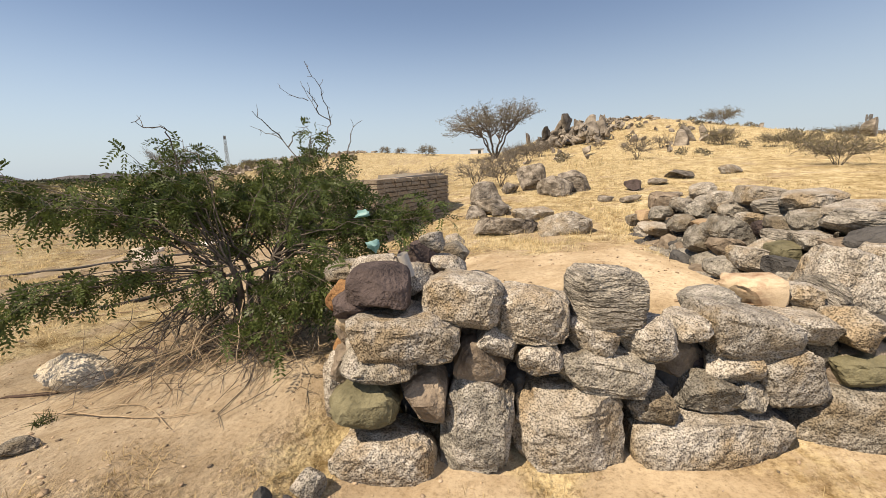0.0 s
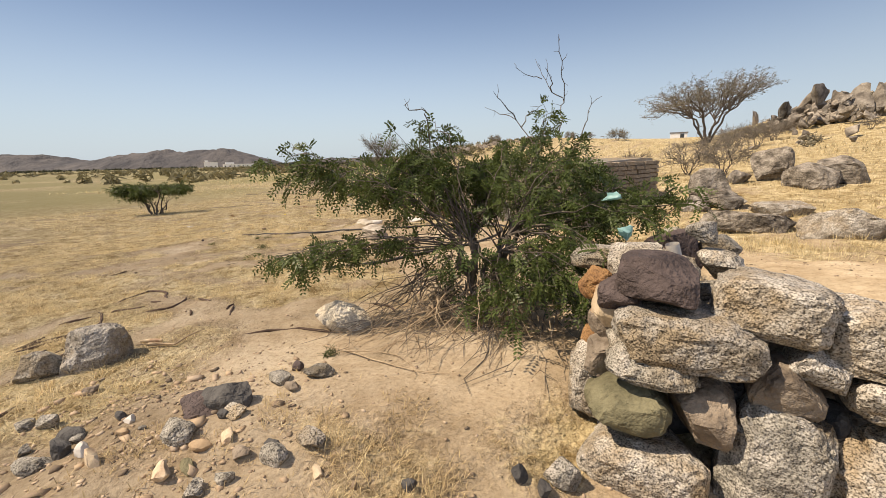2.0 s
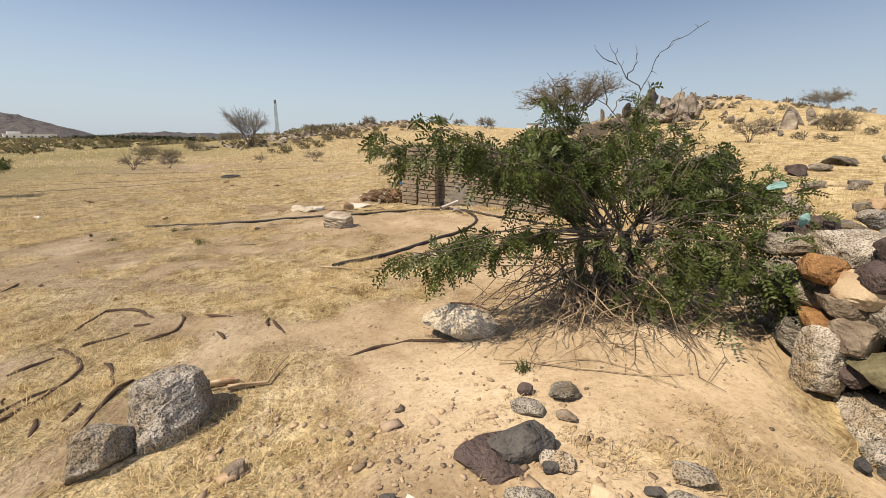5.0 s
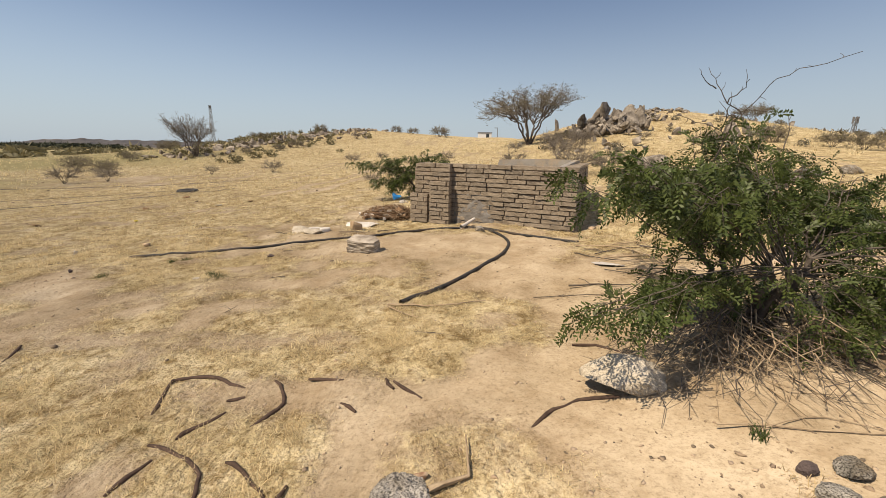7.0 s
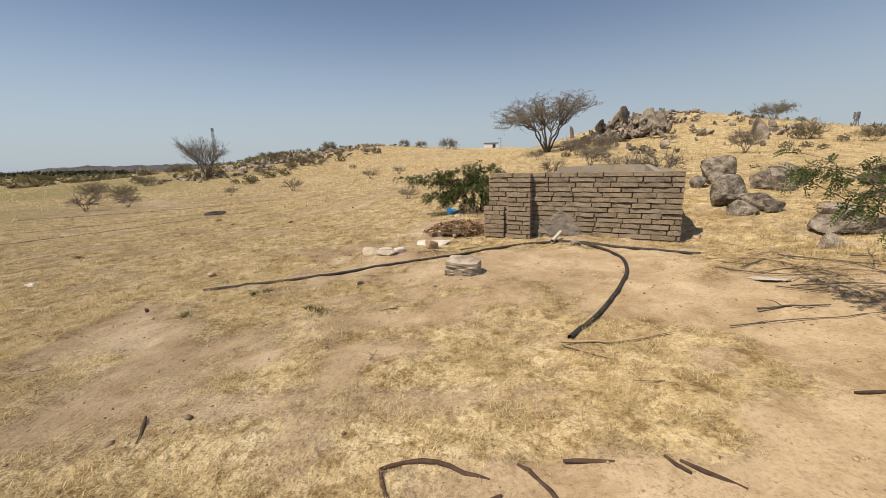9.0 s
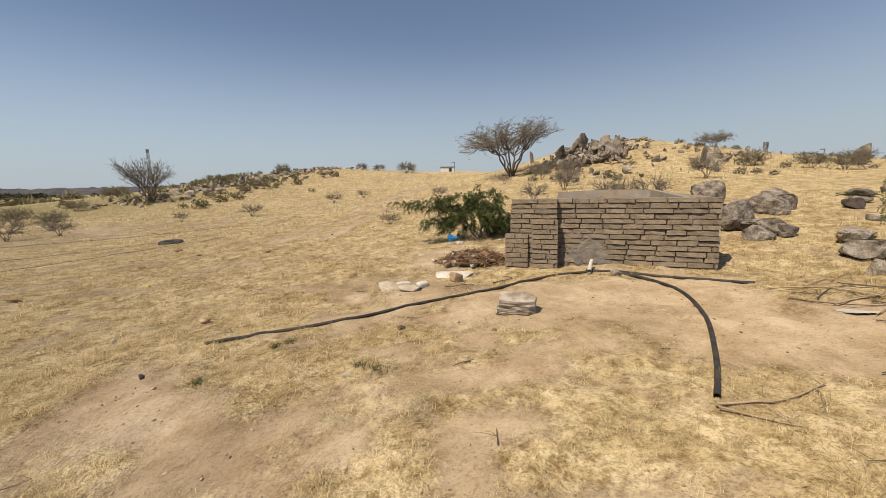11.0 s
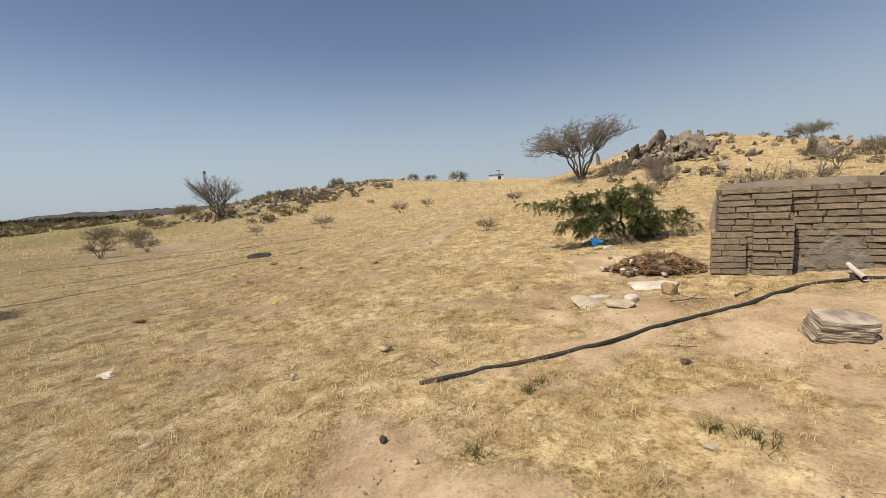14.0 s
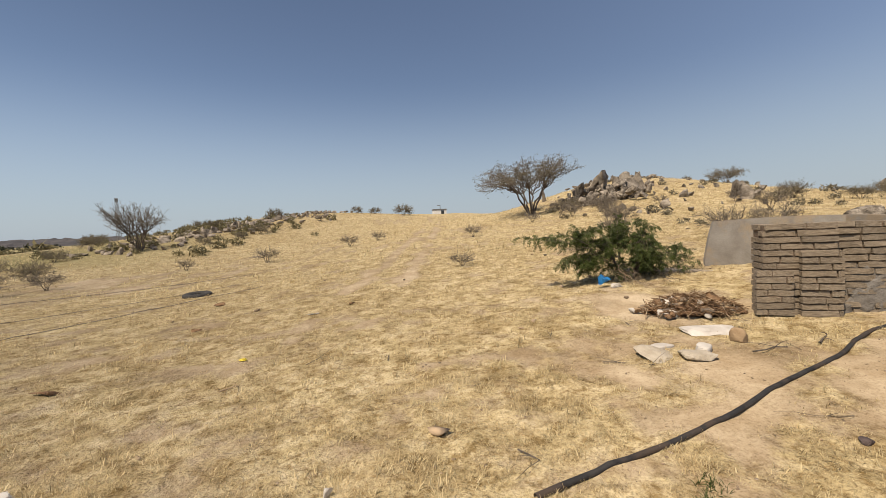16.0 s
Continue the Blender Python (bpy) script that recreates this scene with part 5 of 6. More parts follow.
# ---- scrub of the plain and the rocky rise, too many to count ----
def far_scrub(name, count, area, size, material, seed, label, mask=None, k=32, leaf=1.0):
    rnd = np.random.RandomState(seed)
    x, y = rnd.uniform(area[0], area[1], count * 4), rnd.uniform(area[2], area[3], count * 4)
    if mask:
        keep = mask(x, y) > rnd.uniform(0, 1, len(x))
        x, y = x[keep], y[keep]
    x, y = x[:count], y[:count]
    n = len(x)
    z = ground_z(x, y)
    s = rnd.uniform(size[0], size[1], n)
    u = rnd.normal(size=(n, k, 3))
    u /= np.linalg.norm(u, axis=2)[..., None]
    u *= rnd.uniform(0.35, 1, (n, k, 1))
    c = np.stack([x, y, z + s * 0.3], 1)[:, None] + u * (s[:, None, None] * np.array([0.7, 0.7, 0.42]))
    a, b = rnd.normal(size=(n, k, 3)), rnd.normal(size=(n, k, 3))
    a *= (s[:, None, None] * 0.23 * leaf)
    b *= (s[:, None, None] * 0.07 * leaf)
    v = np.stack([c - a, c + b, c + a, c - b], 2).reshape(-1, 3)
    me = fast_mesh(name, v, np.arange(len(v)).reshape(-1, 4), material)
    return tagged(new(name, me), label, "scrub", kind="stuff")


far_scrub("plain_scrub", 900, (-420, -60, 40, 420), (1.2, 3.2), M_LEAF_GREY, 51, "scattered dark scrub across the far plain", lambda x, y: 0.25 + (lattice_noise(x, y, 60, 11) > 0.55) * 0.75)
far_scrub("tree_line", 900, (-640, -330, 330, 620), (3.0, 6.5), M_FARTREE, 52, "dark line of trees at the plain's edge", lambda x, y: np.exp(-((x + 1.05 * y - 20) / 60.0) ** 2))
far_scrub("west_tree_line", 400, (-860, -420, 60, 420), (2.0, 4.5), M_FARTREE, 53, "dark line of trees before the mountains", lambda x, y: np.exp(-((x + 700) / 45.0) ** 2))
far_scrub("rise_scrub", 110, (-48, -16, 38, 80), (0.5, 1.3), M_LEAF_GREY, 54, "grey scrub on the rocky rise", lambda x, y: np.exp(-(((x + 31) / 8) ** 2 + ((y - 58) / 14) ** 2)), 110, 0.5)
far_scrub("hill_scrub", 60, (2, 40, 18, 48), (0.3, 0.8), M_SCRUB, 55, "dry brown scrub on the hillside", None, 110, 0.5)


# ---- rocks of the hills ----
rock_shapes = [rock_mesh("hill_rock", 600 + k, (0.8, 0.8 if k % 3 else 0.4, 0.7 if k % 2 else 1.4), M_HILLROCK, 3, 0.6, 22, 0.04, 0.02, 0.0, 0.35) for k in range(9)]


def hill_rock(x, y, s, turn, tilt, lift=0.3, shape=None, squash=1.0, label="angular weathered granite rock on the hill", group="hill rocks"):
    ob = new("hill_rock", rock_shapes[(next_seed() if shape is None else shape) % 9])
    ob.matrix_basis = pose(x, y, gz(x, y) + lift * s, tilt, tilt * 0.6, turn) @ Matrix.Diagonal((s, s, s * squash, 1))
    return tagged(ob, label, "rock", group)


ro = np.random.RandomState(12)
for k in range(180):      # the steep outcrop, broken slabs leaning on one another
    t = ro.uniform(0, 1)
    x, y = 5.8 + 5.4 * t + ro.normal(0, 0.4), 39.5 - 2.5 * t + ro.normal(0, 1.3)
    hill_rock(x, y, ro.uniform(0.4, 0.95) * (0.7 + 0.5 * math.sin(math.pi * t)), ro.uniform(0, 360), ro.uniform(-70, 70), ro.uniform(0.2, 1.5) * (0.4 + 0.9 * t), None, ro.uniform(0.6, 1.2))
for x, y, s, tilt, lift in ((7.9, 38.6, 1.7, 28, 1.1), (8.6, 38.0, 1.9, 32, 1.05), (9.3, 37.6, 1.8, 20, 0.9), (10.2, 37.0, 1.6, -18, 0.8), (7.0, 39.0, 1.5, 34, 0.9), (11.0, 37.0, 1.7, -25, 0.6), (9.3, 36.4, 1.4, 30, 0.6),
                            (10.6, 38.4, 1.6, 15, 1.1), (8.2, 37.2, 1.4, -30, 0.6), (11.6, 38.0, 1.5, 10, 0.8)):
    hill_rock(x, y, s * 0.85, float(ro.uniform(-30, 40)), tilt, lift, (2, 6, 0, 4)[int(s * 10) % 4], 1.3, "large slab of granite leaning on the outcrop")
for k in range(80):      # the summit
    x, y = ro.uniform(10.5, 19.5), 47 + ro.normal(0, 1.6)
    hill_rock(x, y, ro.uniform(0.35, 1.1), ro.uniform(0, 360), ro.uniform(-20, 20), ro.uniform(0.05, 0.2), None, ro.uniform(0.35, 0.65))
for k in range(60):      # tumbled blocks running on from the outcrop to the summit
    t = ro.uniform(0, 1)
    hill_rock(9.6 + 4.6 * t + ro.normal(0, 0.4), 38.6 + 3.6 * t + ro.normal(0, 0.9), ro.uniform(0.35, 0.85), ro.uniform(0, 360), ro.uniform(-40, 40), ro.uniform(0.15, 0.6), None, ro.uniform(0.6, 1.0))
hill_rock(6.2, 46, 1.7, 70, 4, 0.35, 0, 1.5, "upright narrow pillar of rock on the hill")
hill_rock(14.2, 29.8, 1.7, 70, 12, 0.35, 2, 0.85, "upright pale standing stone on the ridge")
hill_rock(15.4, 31.5, 1.4, 20, -20, 0.35, 4, 1.0, "pale leaning stone on the ridge")
hill_rock(7.9, 29.4, 1.3, 20, 0, 0.25, 1, 0.8, "rounded grey boulder on the slope")
for x, y, s in ((17.5, 33, 1.2), (18.5, 32.5, 1.0), (26, 29.5, 1.5), (28, 29, 1.3), (31, 28, 1.9), (34, 27.5, 1.6), (20, 34, 0.9), (12.6, 33.5, 0.9), (13.4, 33.8, 0.8)):
    hill_rock(x, y, s, float(ro.uniform(0, 360)), 0, 0.25, None, 0.8)


def joined_rocks(name, spots, label):
    """Rocks too many to pick apart, in one mesh; each spot is x, y, size, turn, lift, squash."""
    vs, fs = [], []
    for n, (x, y, sz, turn, lift, sq) in enumerate(spots):
        me = rock_shapes[n % 9]
        m = pose(x, y, gz(x, y) + lift * sz, 0, 0, turn) @ Matrix.Diagonal((sz, sz, sz * sq, 1))
        b = len(vs)
        vs += [tuple(m @ v.co) for v in me.vertices]
        fs += [tuple(i + b for i in p.vertices) for p in me.polygons]
    me = fast_mesh(name, vs, fs, M_HILLROCK, True)
    me.set_sharp_from_angle(angle=radians(28))
    return tagged(new(name, me), label, "rocks", kind="stuff")


joined_rocks("slope_rocks", [(ro.uniform(3, 30), ro.uniform(24, 44), ro.uniform(0.25, 0.8), ro.uniform(0, 360), 0.2, 0.7) for k in range(50)], "brown rocks strewn over the hillside")
rise_spots = []
for k in range(230):
    t = ro.uniform(0, 1)
    rise_spots.append((-21 - 14 * t + ro.normal(0, 2.0), 75 - 30 * t + ro.normal(0, 2.5), ro.uniform(0.5, 1.5), ro.uniform(0, 360), 0.15, ro.uniform(0.4, 0.7)))
for k in range(16):
    rise_spots.append((-20 + ro.normal(0, 2.6), 76 + ro.normal(0, 1), ro.uniform(0.7, 1.5), ro.uniform(0, 360), 0.12, 0.45))
joined_rocks("rise_rocks", rise_spots, "dark rocks crowning the low rise")


# ---- hoses ----
def laid(points, lift):
    out = []
    pts = [Vector((x, y, 0)) for x, y in points]
    n = len(pts)
    for i in range(n - 1):
        p0, p1, p2, p3 = pts[max(i - 1, 0)], pts[i], pts[i + 1], pts[min(i + 2, n - 1)]
        steps = max(2, int((p2 - p1).length / 0.09))
        for k in range(steps):
            t = k / steps
            q = 0.5 * (2 * p1 + (p2 - p0) * t + (2 * p0 - 5 * p1 + 4 * p2 - p3) * t * t + (3 * p1 - p0 - 3 * p2 + p3) * t ** 3)
            out.append(q)
    out.append(pts[-1])
    z = [gz(q.x, q.y) for q in out]
    n = len(z)
    return [Vector((q.x, q.y, max(sum(z[max(0, i - 4):i + 5]) / len(z[max(0, i - 4):i + 5]), z[i] - 0.004) + lift)) for i, q in enumerate(out)]


def hose(points, r, material, label, name="hose", group=""):
    line = laid(points, r * 0.55)
    if name == "hose_piece":      # cracked, crooked and part sunk in sand
        rnd = np.random.RandomState(int(abs(points[0][0] * 1000)))
        line = [p + Vector((rnd.normal(0, 0.006), rnd.normal(0, 0.006), -0.35 * r + rnd.uniform(-0.5, 0.25) * r)) for p in line]
        radii = [r * rnd.uniform(0.8, 1.15) * (0.6 if i in (0, len(line) - 1) else 1.0) for i in range(len(line))]
        vs, fs = tube_arrays(line, radii, 8)
        fs += [tuple(range(7, -1, -1)), tuple(range(len(vs) - 8, len(vs)))]
        return tagged(new(name, mesh_from(name, vs, fs, material, True, 50)), label, "hose", group)
    root = new(name, tubes_mesh(name, [(line, r, r)], material, 10))
    return tagged(root, label, "hose", group)


hose([(-9.55, 6.8), (-8.95, 6.97), (-8.32, 7.13), (-7.65, 7.35), (-6.85, 7.67), (-5.8, 8.02), (-5.1, 8.36), (-4.45, 8.6), (-3.75, 8.58), (-3.2, 8.3), (-2.5, 7.7), (-1.9, 7.25)], 0.023, M_HOSE, "long black rubber hose lying across sand and straw")
hose([(-4.6, 4.52), (-4.24, 4.98), (-3.9, 5.47), (-3.57, 6.0), (-3.24, 6.68), (-3.09, 7.32), (-3.18, 7.97), (-3.4, 8.35), (-3.85, 8.68)], 0.026, M_HOSE, "thick black hose curving towards the mud wall")
SCRAPS_A = [((-5.94, 2.49), (-5.97, 2.66), (-6.07, 2.89), (-5.92, 2.93), (-5.76, 2.94), (-5.6, 2.85), (-5.47, 2.78)), ((-5.52, 2.64), (-5.41, 2.68)), ((-5.29, 2.91), (-5.2, 2.81), (-5.14, 2.65), (-5.16, 2.53), (-5.23, 2.4)),
         ((-5.06, 2.91), (-4.78, 2.89)), ((-4.74, 2.63), (-4.61, 2.56)), ((-4.49, 2.95), (-4.43, 2.82)),
         ((-4.43, 2.92), (-4.21, 2.71)), ((-5.63, 2.28), (-5.58, 2.39), (-5.47, 2.54)), ((-3.52, 2.38), (-3.41, 2.53), (-3.27, 2.62), (-3.05, 2.72), (-2.87, 2.75))]
SCRAPS_B = [((-3.0, 3.51), (-2.78, 3.52), (-2.61, 3.37)), ((-7.7, 3.17), (-7.87, 3.46)), ((-5.75, 2.22), (-5.61, 2.2), (-5.44, 2.12), (-5.32, 2.03), (-5.27, 1.89), (-5.22, 1.7), (-5.22, 1.56), (-5.16, 1.37)),
         ((-5.7, 1.87), (-5.68, 1.99), (-5.63, 2.1)), ((-5.24, 1.83), (-5.28, 1.72), (-5.3, 1.61), (-5.28, 1.46)), ((-5.24, 2.12), (-5.1, 2.06), (-4.89, 1.86)),
         ((-4.82, 1.94), (-4.8, 1.76), (-4.65, 1.48)), ((-4.92, 1.69), (-4.84, 1.53)), ((-5.01, 1.53), (-4.89, 1.39)),
         ((-5.42, 1.66), (-5.32, 1.47), (-5.3, 1.35)), ((-3.87, 1.01), (-3.72, 0.79))]
for pts in SCRAPS_A + SCRAPS_B:
    hose(pts, 0.014, M_OLDHOSE, "short cracked piece of brown weathered hose in straw", "hose_piece", "hose scraps")


# ---- branches lying on the ground ----
def fallen_branch(points, r, material, label, seed):
    rnd = np.random.RandomState(seed)
    line = laid(points, r * 0.8 + 0.012)
    lines = [(line, r, r * 0.5)]
    for k in range(max(2, len(line) // 5)):
        p = line[rnd.randint(2, len(line))]
        e = p + Vector((rnd.normal(0, 0.16), rnd.normal(0, 0.16), 0))
        e.z = gz(e.x, e.y) + 0.02 + abs(rnd.normal(0, 0.04))
        lines.append(([p, p.lerp(e, 0.5) + Vector((0, 0, 0.015)), e], r * 0.45, r * 0.2))
    return tagged(new("fallen_branch", tubes_mesh("fallen_branch", lines, material, 6)), label, "branch", "fallen branches")


for k, (pts, r, mt) in enumerate(((((-4.72, 4.38), (-4.2, 4.36), (-3.66, 4.55)), 0.012, M_PALETWIG), (((-4.72, 4.35), (-4.5, 4.12), (-4.35, 4.02)), 0.008, M_PALETWIG),
                                  (((-2.05, 6.85), (-1.57, 6.75), (-1.27, 6.33), (-1.13, 5.68)), 0.013, M_PALETWIG), (((-1.6, 6.78), (-1.29, 6.93), (-1.0, 7.01), (-0.94, 6.76)), 0.012, M_PALETWIG), (((-1.1, 6.8), (-0.75, 6.4), (-0.42, 6.04)), 0.012, M_BARK), (((-2.66, 4.91), (-2.3, 4.95), (-1.92, 4.96)), 0.013, M_BARK),
                                  (((-3.13, 4.58), (-2.51, 4.68), (-1.93, 4.66), (-1.2, 4.8)), 0.006, M_BARK), (((-2.2, 6.4), (-1.7, 6.0), (-1.2, 5.7)), 0.009, M_BARK), (((-1.9, 6.1), (-1.2, 6.2), (-0.6, 5.8)), 0.012, M_PALETWIG),
                                  (((-1.9, 5.5), (-1.2, 5.45), (-0.7, 5.3)), 0.009, M_BARK), (((-2.52, 2.3), (-2.2, 2.28), (-1.8, 2.2), (-1.45, 2.25)), 0.006, M_PALETWIG), (((-2.3, 2.25), (-1.9, 2.35), (-1.5, 2.1)), 0.004, M_PALETWIG),
                                  (((-12.5, 9.6), (-12.35, 9.75)), 0.012, M_PALETWIG), (((-6.4, 8.4), (-5.9, 8.45)), 0.01, M_BARK), (((-5.6, 8.35), (-5.2, 8.6)), 0.014, M_BARK), (((-4.1, 1.9), (-3.9, 2.0)), 0.018, M_PALETWIG),
                                  # three long twigs stand in for faint dark track lines across the plain
                                  (((-20.5, 13), (-17.5, 17.0), (-15, 20.2)), 0.014, M_GREYTWIG), (((-28, 20.6), (-21, 22.8), (-16.8, 25)), 0.016, M_GREYTWIG), (((-22.5, 16), (-19, 19), (-15.5, 22)), 0.01, M_GREYTWIG))):
    fallen_branch(pts, r, mt, "dry fallen branch on the sand, the longest for track lines", 700 + k)


rb = np.random.RandomState(77)
for k in range(26):      # brushwood behind the bush
    bx, by, ba, bl = rb.uniform(-2.1, -0.3), rb.uniform(5.2, 7.1), rb.normal(0.1, 0.5), rb.uniform(0.4, 1.1)
    fallen_branch(((bx, by), (bx + 0.5 * bl * math.cos(ba), by + 0.5 * bl * math.sin(ba) + rb.normal(0, 0.06)), (bx + bl * math.cos(ba), by + bl * math.sin(ba))), rb.uniform(0.004, 0.01), (M_PALETWIG, M_BARK)[k % 3 == 0], "thin dry branch in the brushwood", 760 + k)


for k in range(22):      # small twigs dropped in the straw
    bx, by, ba, bl = rb.uniform(-12.5, -4), rb.uniform(3.5, 10.5), rb.uniform(0, 6.28), rb.uniform(0.08, 0.3)
    fallen_branch(((bx, by), (bx + 0.5 * bl * math.cos(ba), by + 0.5 * bl * math.sin(ba) + rb.normal(0, 0.015)), (bx + bl * math.cos(ba), by + bl * math.sin(ba))), rb.uniform(0.003, 0.007), M_BARK, "short dark twig lying in the straw", 800 + k)


# ---- small green weeds ----
def weed(x, y, size, seed):
    rnd = np.random.RandomState(seed)
    lines = []
    for k in range(46):
        a, r = rnd.uniform(0, 6.28), rnd.uniform(0, size)
        p = Vector((r * math.cos(a), r * math.sin(a), -0.005))
        q = p + Vector((rnd.normal(0, 0.035), rnd.normal(0, 0.035), rnd.uniform(0.02, 0.075)))
        lines.append(([p, p.lerp(q, 0.5) + Vector((0, 0, 0.012)), q], 0.0028, 0.001))
    root = new("green_weed", tubes_mesh("green_weed", lines, M_LEAF, 3))
    root.matrix_basis = pose(x, y, gz(x, y))
    return tagged(root, "small low green weed growing in the straw", "plant", "green weeds")


for k, (x, y, sz) in enumerate(((-7.33, 5.6, 0.16), (-7.5, 5.75, 0.08), (-8.44, 6.65, 0.1), (-8.6, 6.5, 0.07), (-9.1, 5.7, 0.09), (-2.35, 2.2, 0.06))):
    weed(x, y, sz, 850 + k)
ground_stone(-7.11, 6.78, 0.13, 0.09, 0.06, M_LAVA, "small dark stone in the straw", 20)
ground_stone(-7.62, 5.6, 0.11, 0.08, 0.04, M_PALECEM, "small pale stone in the straw", 40)
ground_stone(-9.75, 5.9, 0.06, 0.05, 0.07, M_LAVA, "small dark stone in the straw", 0)


# ---- litter ----
def crumpled(name, seed, size, material, m, label, category):
    ob = new(name, rock_mesh(name, seed, size, material, 3, 0.9, 22, 0.6, 0.5, 0.0, 0.3))
    ob.matrix_basis = m
    return tagged(ob, label, category)


crumpled("blue_bag", 801, (0.34, 0.26, 0.34), M_BLUE, pose(-5.86, 12.62, gz(-5.86, 12.62) + 0.14), "crumpled blue plastic bag under the bush", "bag")
crumpled("white_bag", 802, (0.4, 0.25, 0.14), M_WHITE, pose(-5.65, 12.45, gz(-5.65, 12.45) + 0.04), "crumpled white plastic bag beside the blue one", "bag")
crumpled("teal_bag", 803, (0.14, 0.1, 0.1), M_TEAL, pose(-0.68, 3.15, 1.12), "pale teal plastic bag caught in the bush", "bag")
crumpled("teal_bag", 804, (0.13, 0.1, 0.11), M_TEAL, pose(-0.55, 3.0, 0.93), "pale teal plastic bag on the stone heap", "bag")
crumpled("white_rag", 805, (0.5, 0.3, 0.05), M_WHITE, pose(-1.85, 5.85, gz(-1.85, 5.85) + 0.02), "crumpled white rag among fallen branches", "rag")
crumpled("white_rag", 806, (0.3, 0.24, 0.07), M_WHITE, pose(-13.36, 7.78, gz(-13.36, 7.78) + 0.02), "white scrap lying in the straw", "scrap")
crumpled("white_rag", 807, (0.35, 0.2, 0.06), M_WHITE, pose(-12.1, 13.8, gz(-12.1, 13.8) + 0.02), "white scrap lying in the straw", "scrap")
crumpled("white_rag", 808, (0.09, 0.05, 0.09), M_WHITE, pose(-10.9, 7.2, gz(-10.9, 7.2) + 0.03), "small white scrap lying in the straw", "scrap")
crumpled("white_rag", 821, (0.34, 0.22, 0.12), M_WHITE, pose(-6.2, 10.12, gz(-6.2, 10.12) + 0.04, 0, 0, 20), "pale crumpled scrap beside the rubbish heap", "scrap")
crumpled("white_rag", 822, (0.3, 0.26, 0.2), M_WHITE, pose(-5.95, 10.5, gz(-5.95, 10.5) + 0.14, 10, 0, 50), "pale crumpled sack on the rubbish heap", "sack")
crumpled("brown_sack", 823, (0.5, 0.36, 0.26), M_RUBBISH, pose(-5.35, 10.2, gz(-5.35, 10.2) + 0.16, 0, 12, 30), "torn brown sacking on the rubbish heap", "sack")
crumpled("yellow_scrap", 809, (0.2, 0.14, 0.05), M_YELLOW, pose(-12.6, 10.8, gz(-12.6, 10.8) + 0.02), "yellow plastic scrap lying in the straw", "scrap")
for k, (x, y, s) in enumerate(((-14.9, 10.3, 0.4), (-14.5, 13.6, 0.3), (-11.3, 14.5, 0.25), (-15.2, 16.8, 0.4))):
    crumpled("dung_heap", 811 + k, (s, s * 0.7, s * 0.3), M_RUBBISH, pose(x, y, gz(x, y) + s * 0.08), "small dark dung heap in the straw", "dung")


def tyre(x, y, turn):
    root = thing("old_tyre", pose(x, y, gz(x, y) + 0.04, 3, 0, turn) @ Matrix.Diagonal((0.78, 0.78, 0.6, 1)), "flat old black tyre lying on the plain", "tyre")
    vs, fs, n, m = [], [], 40, 12
    for i in range(n):
        a = 2 * math.pi * i / n
        for j in range(m):
            b = 2 * math.pi * j / m
            r = 0.42 + 0.17 * math.copysign(abs(math.cos(b)) ** 0.7, math.cos(b))
            z = 0.13 * math.copysign(abs(math.sin(b)) ** 0.7, math.sin(b))
            vs.append((r * math.cos(a), r * math.sin(a), z))
            fs.append((i * m + j, i * m + (j + 1) % m, ((i + 1) % n) * m + (j + 1) % m, ((i + 1) % n) * m + j))
    part("carcass", fast_mesh("carcass", vs, fs, M_TYRE, True), M_TYRE, root)


tyre(-17.0, 19.6, 0)


def rubbish_heap():
    """Matted palm fibre, rags and cement crumbs heaped at the cistern's corner."""
    rnd = np.random.RandomState(90)
    root = thing("rubbish_heap", pose(-5.62, 10.3, gz(-5.62, 10.3), 0, 0, -6), "heap of brown matted fibre, sticks and rubble beside the cistern", "rubbish heap")
    part("mound", rock_mesh("mound", 91, (1.5, 0.95, 0.4), M_RUBBISH, 5, 1.0, 3, 0.5, 0.35), M_RUBBISH, root)
    lines = []
    for k in range(520):
        a, r = rnd.uniform(0, 2 * math.pi), rnd.uniform(0, 1) ** 0.6
        p = Vector((0.8 * r * math.cos(a), 0.52 * r * math.sin(a), 0.24 * (1 - r * r) + 0.03))
        d = Vector((rnd.normal(), rnd.normal(), rnd.normal(0, 0.35))).normalized() * rnd.uniform(0.08, 0.3)
        lines.append(([p - d / 2, p + Vector((0, 0, 0.02)), p + d / 2], rnd.uniform(0.004, 0.012), 0.003))
    tagged(part("fibre_mat", tubes_mesh("fibre_mat", lines[:430], M_RUBBISH, 4), M_RUBBISH, root), "brown tangled fibre", kind="stuff")
    for line in lines[430:]:
        part("stick", tubes_mesh("stick", [line], M_PALETWIG, 4), M_PALETWIG, root)
    for k in range(44):
        a, r = rnd.uniform(0, 2 * math.pi), rnd.uniform(0.2, 1.1)
        part("rubble", rock_mesh("rubble", 920 + k, (0.1 + 0.03 * (k % 4), 0.12, 0.08), (M_WHITE, M_OCHRE, M_RUBBISH, M_UMBER)[k % 4], 2), None, root, "",
             pose(-0.08 + 0.78 * r * math.cos(a), 0.5 * r * math.sin(a), max(0.03, 0.24 * (1 - r * r)), 0, 0, float(rnd.uniform(0, 90))))


rubbish_heap()


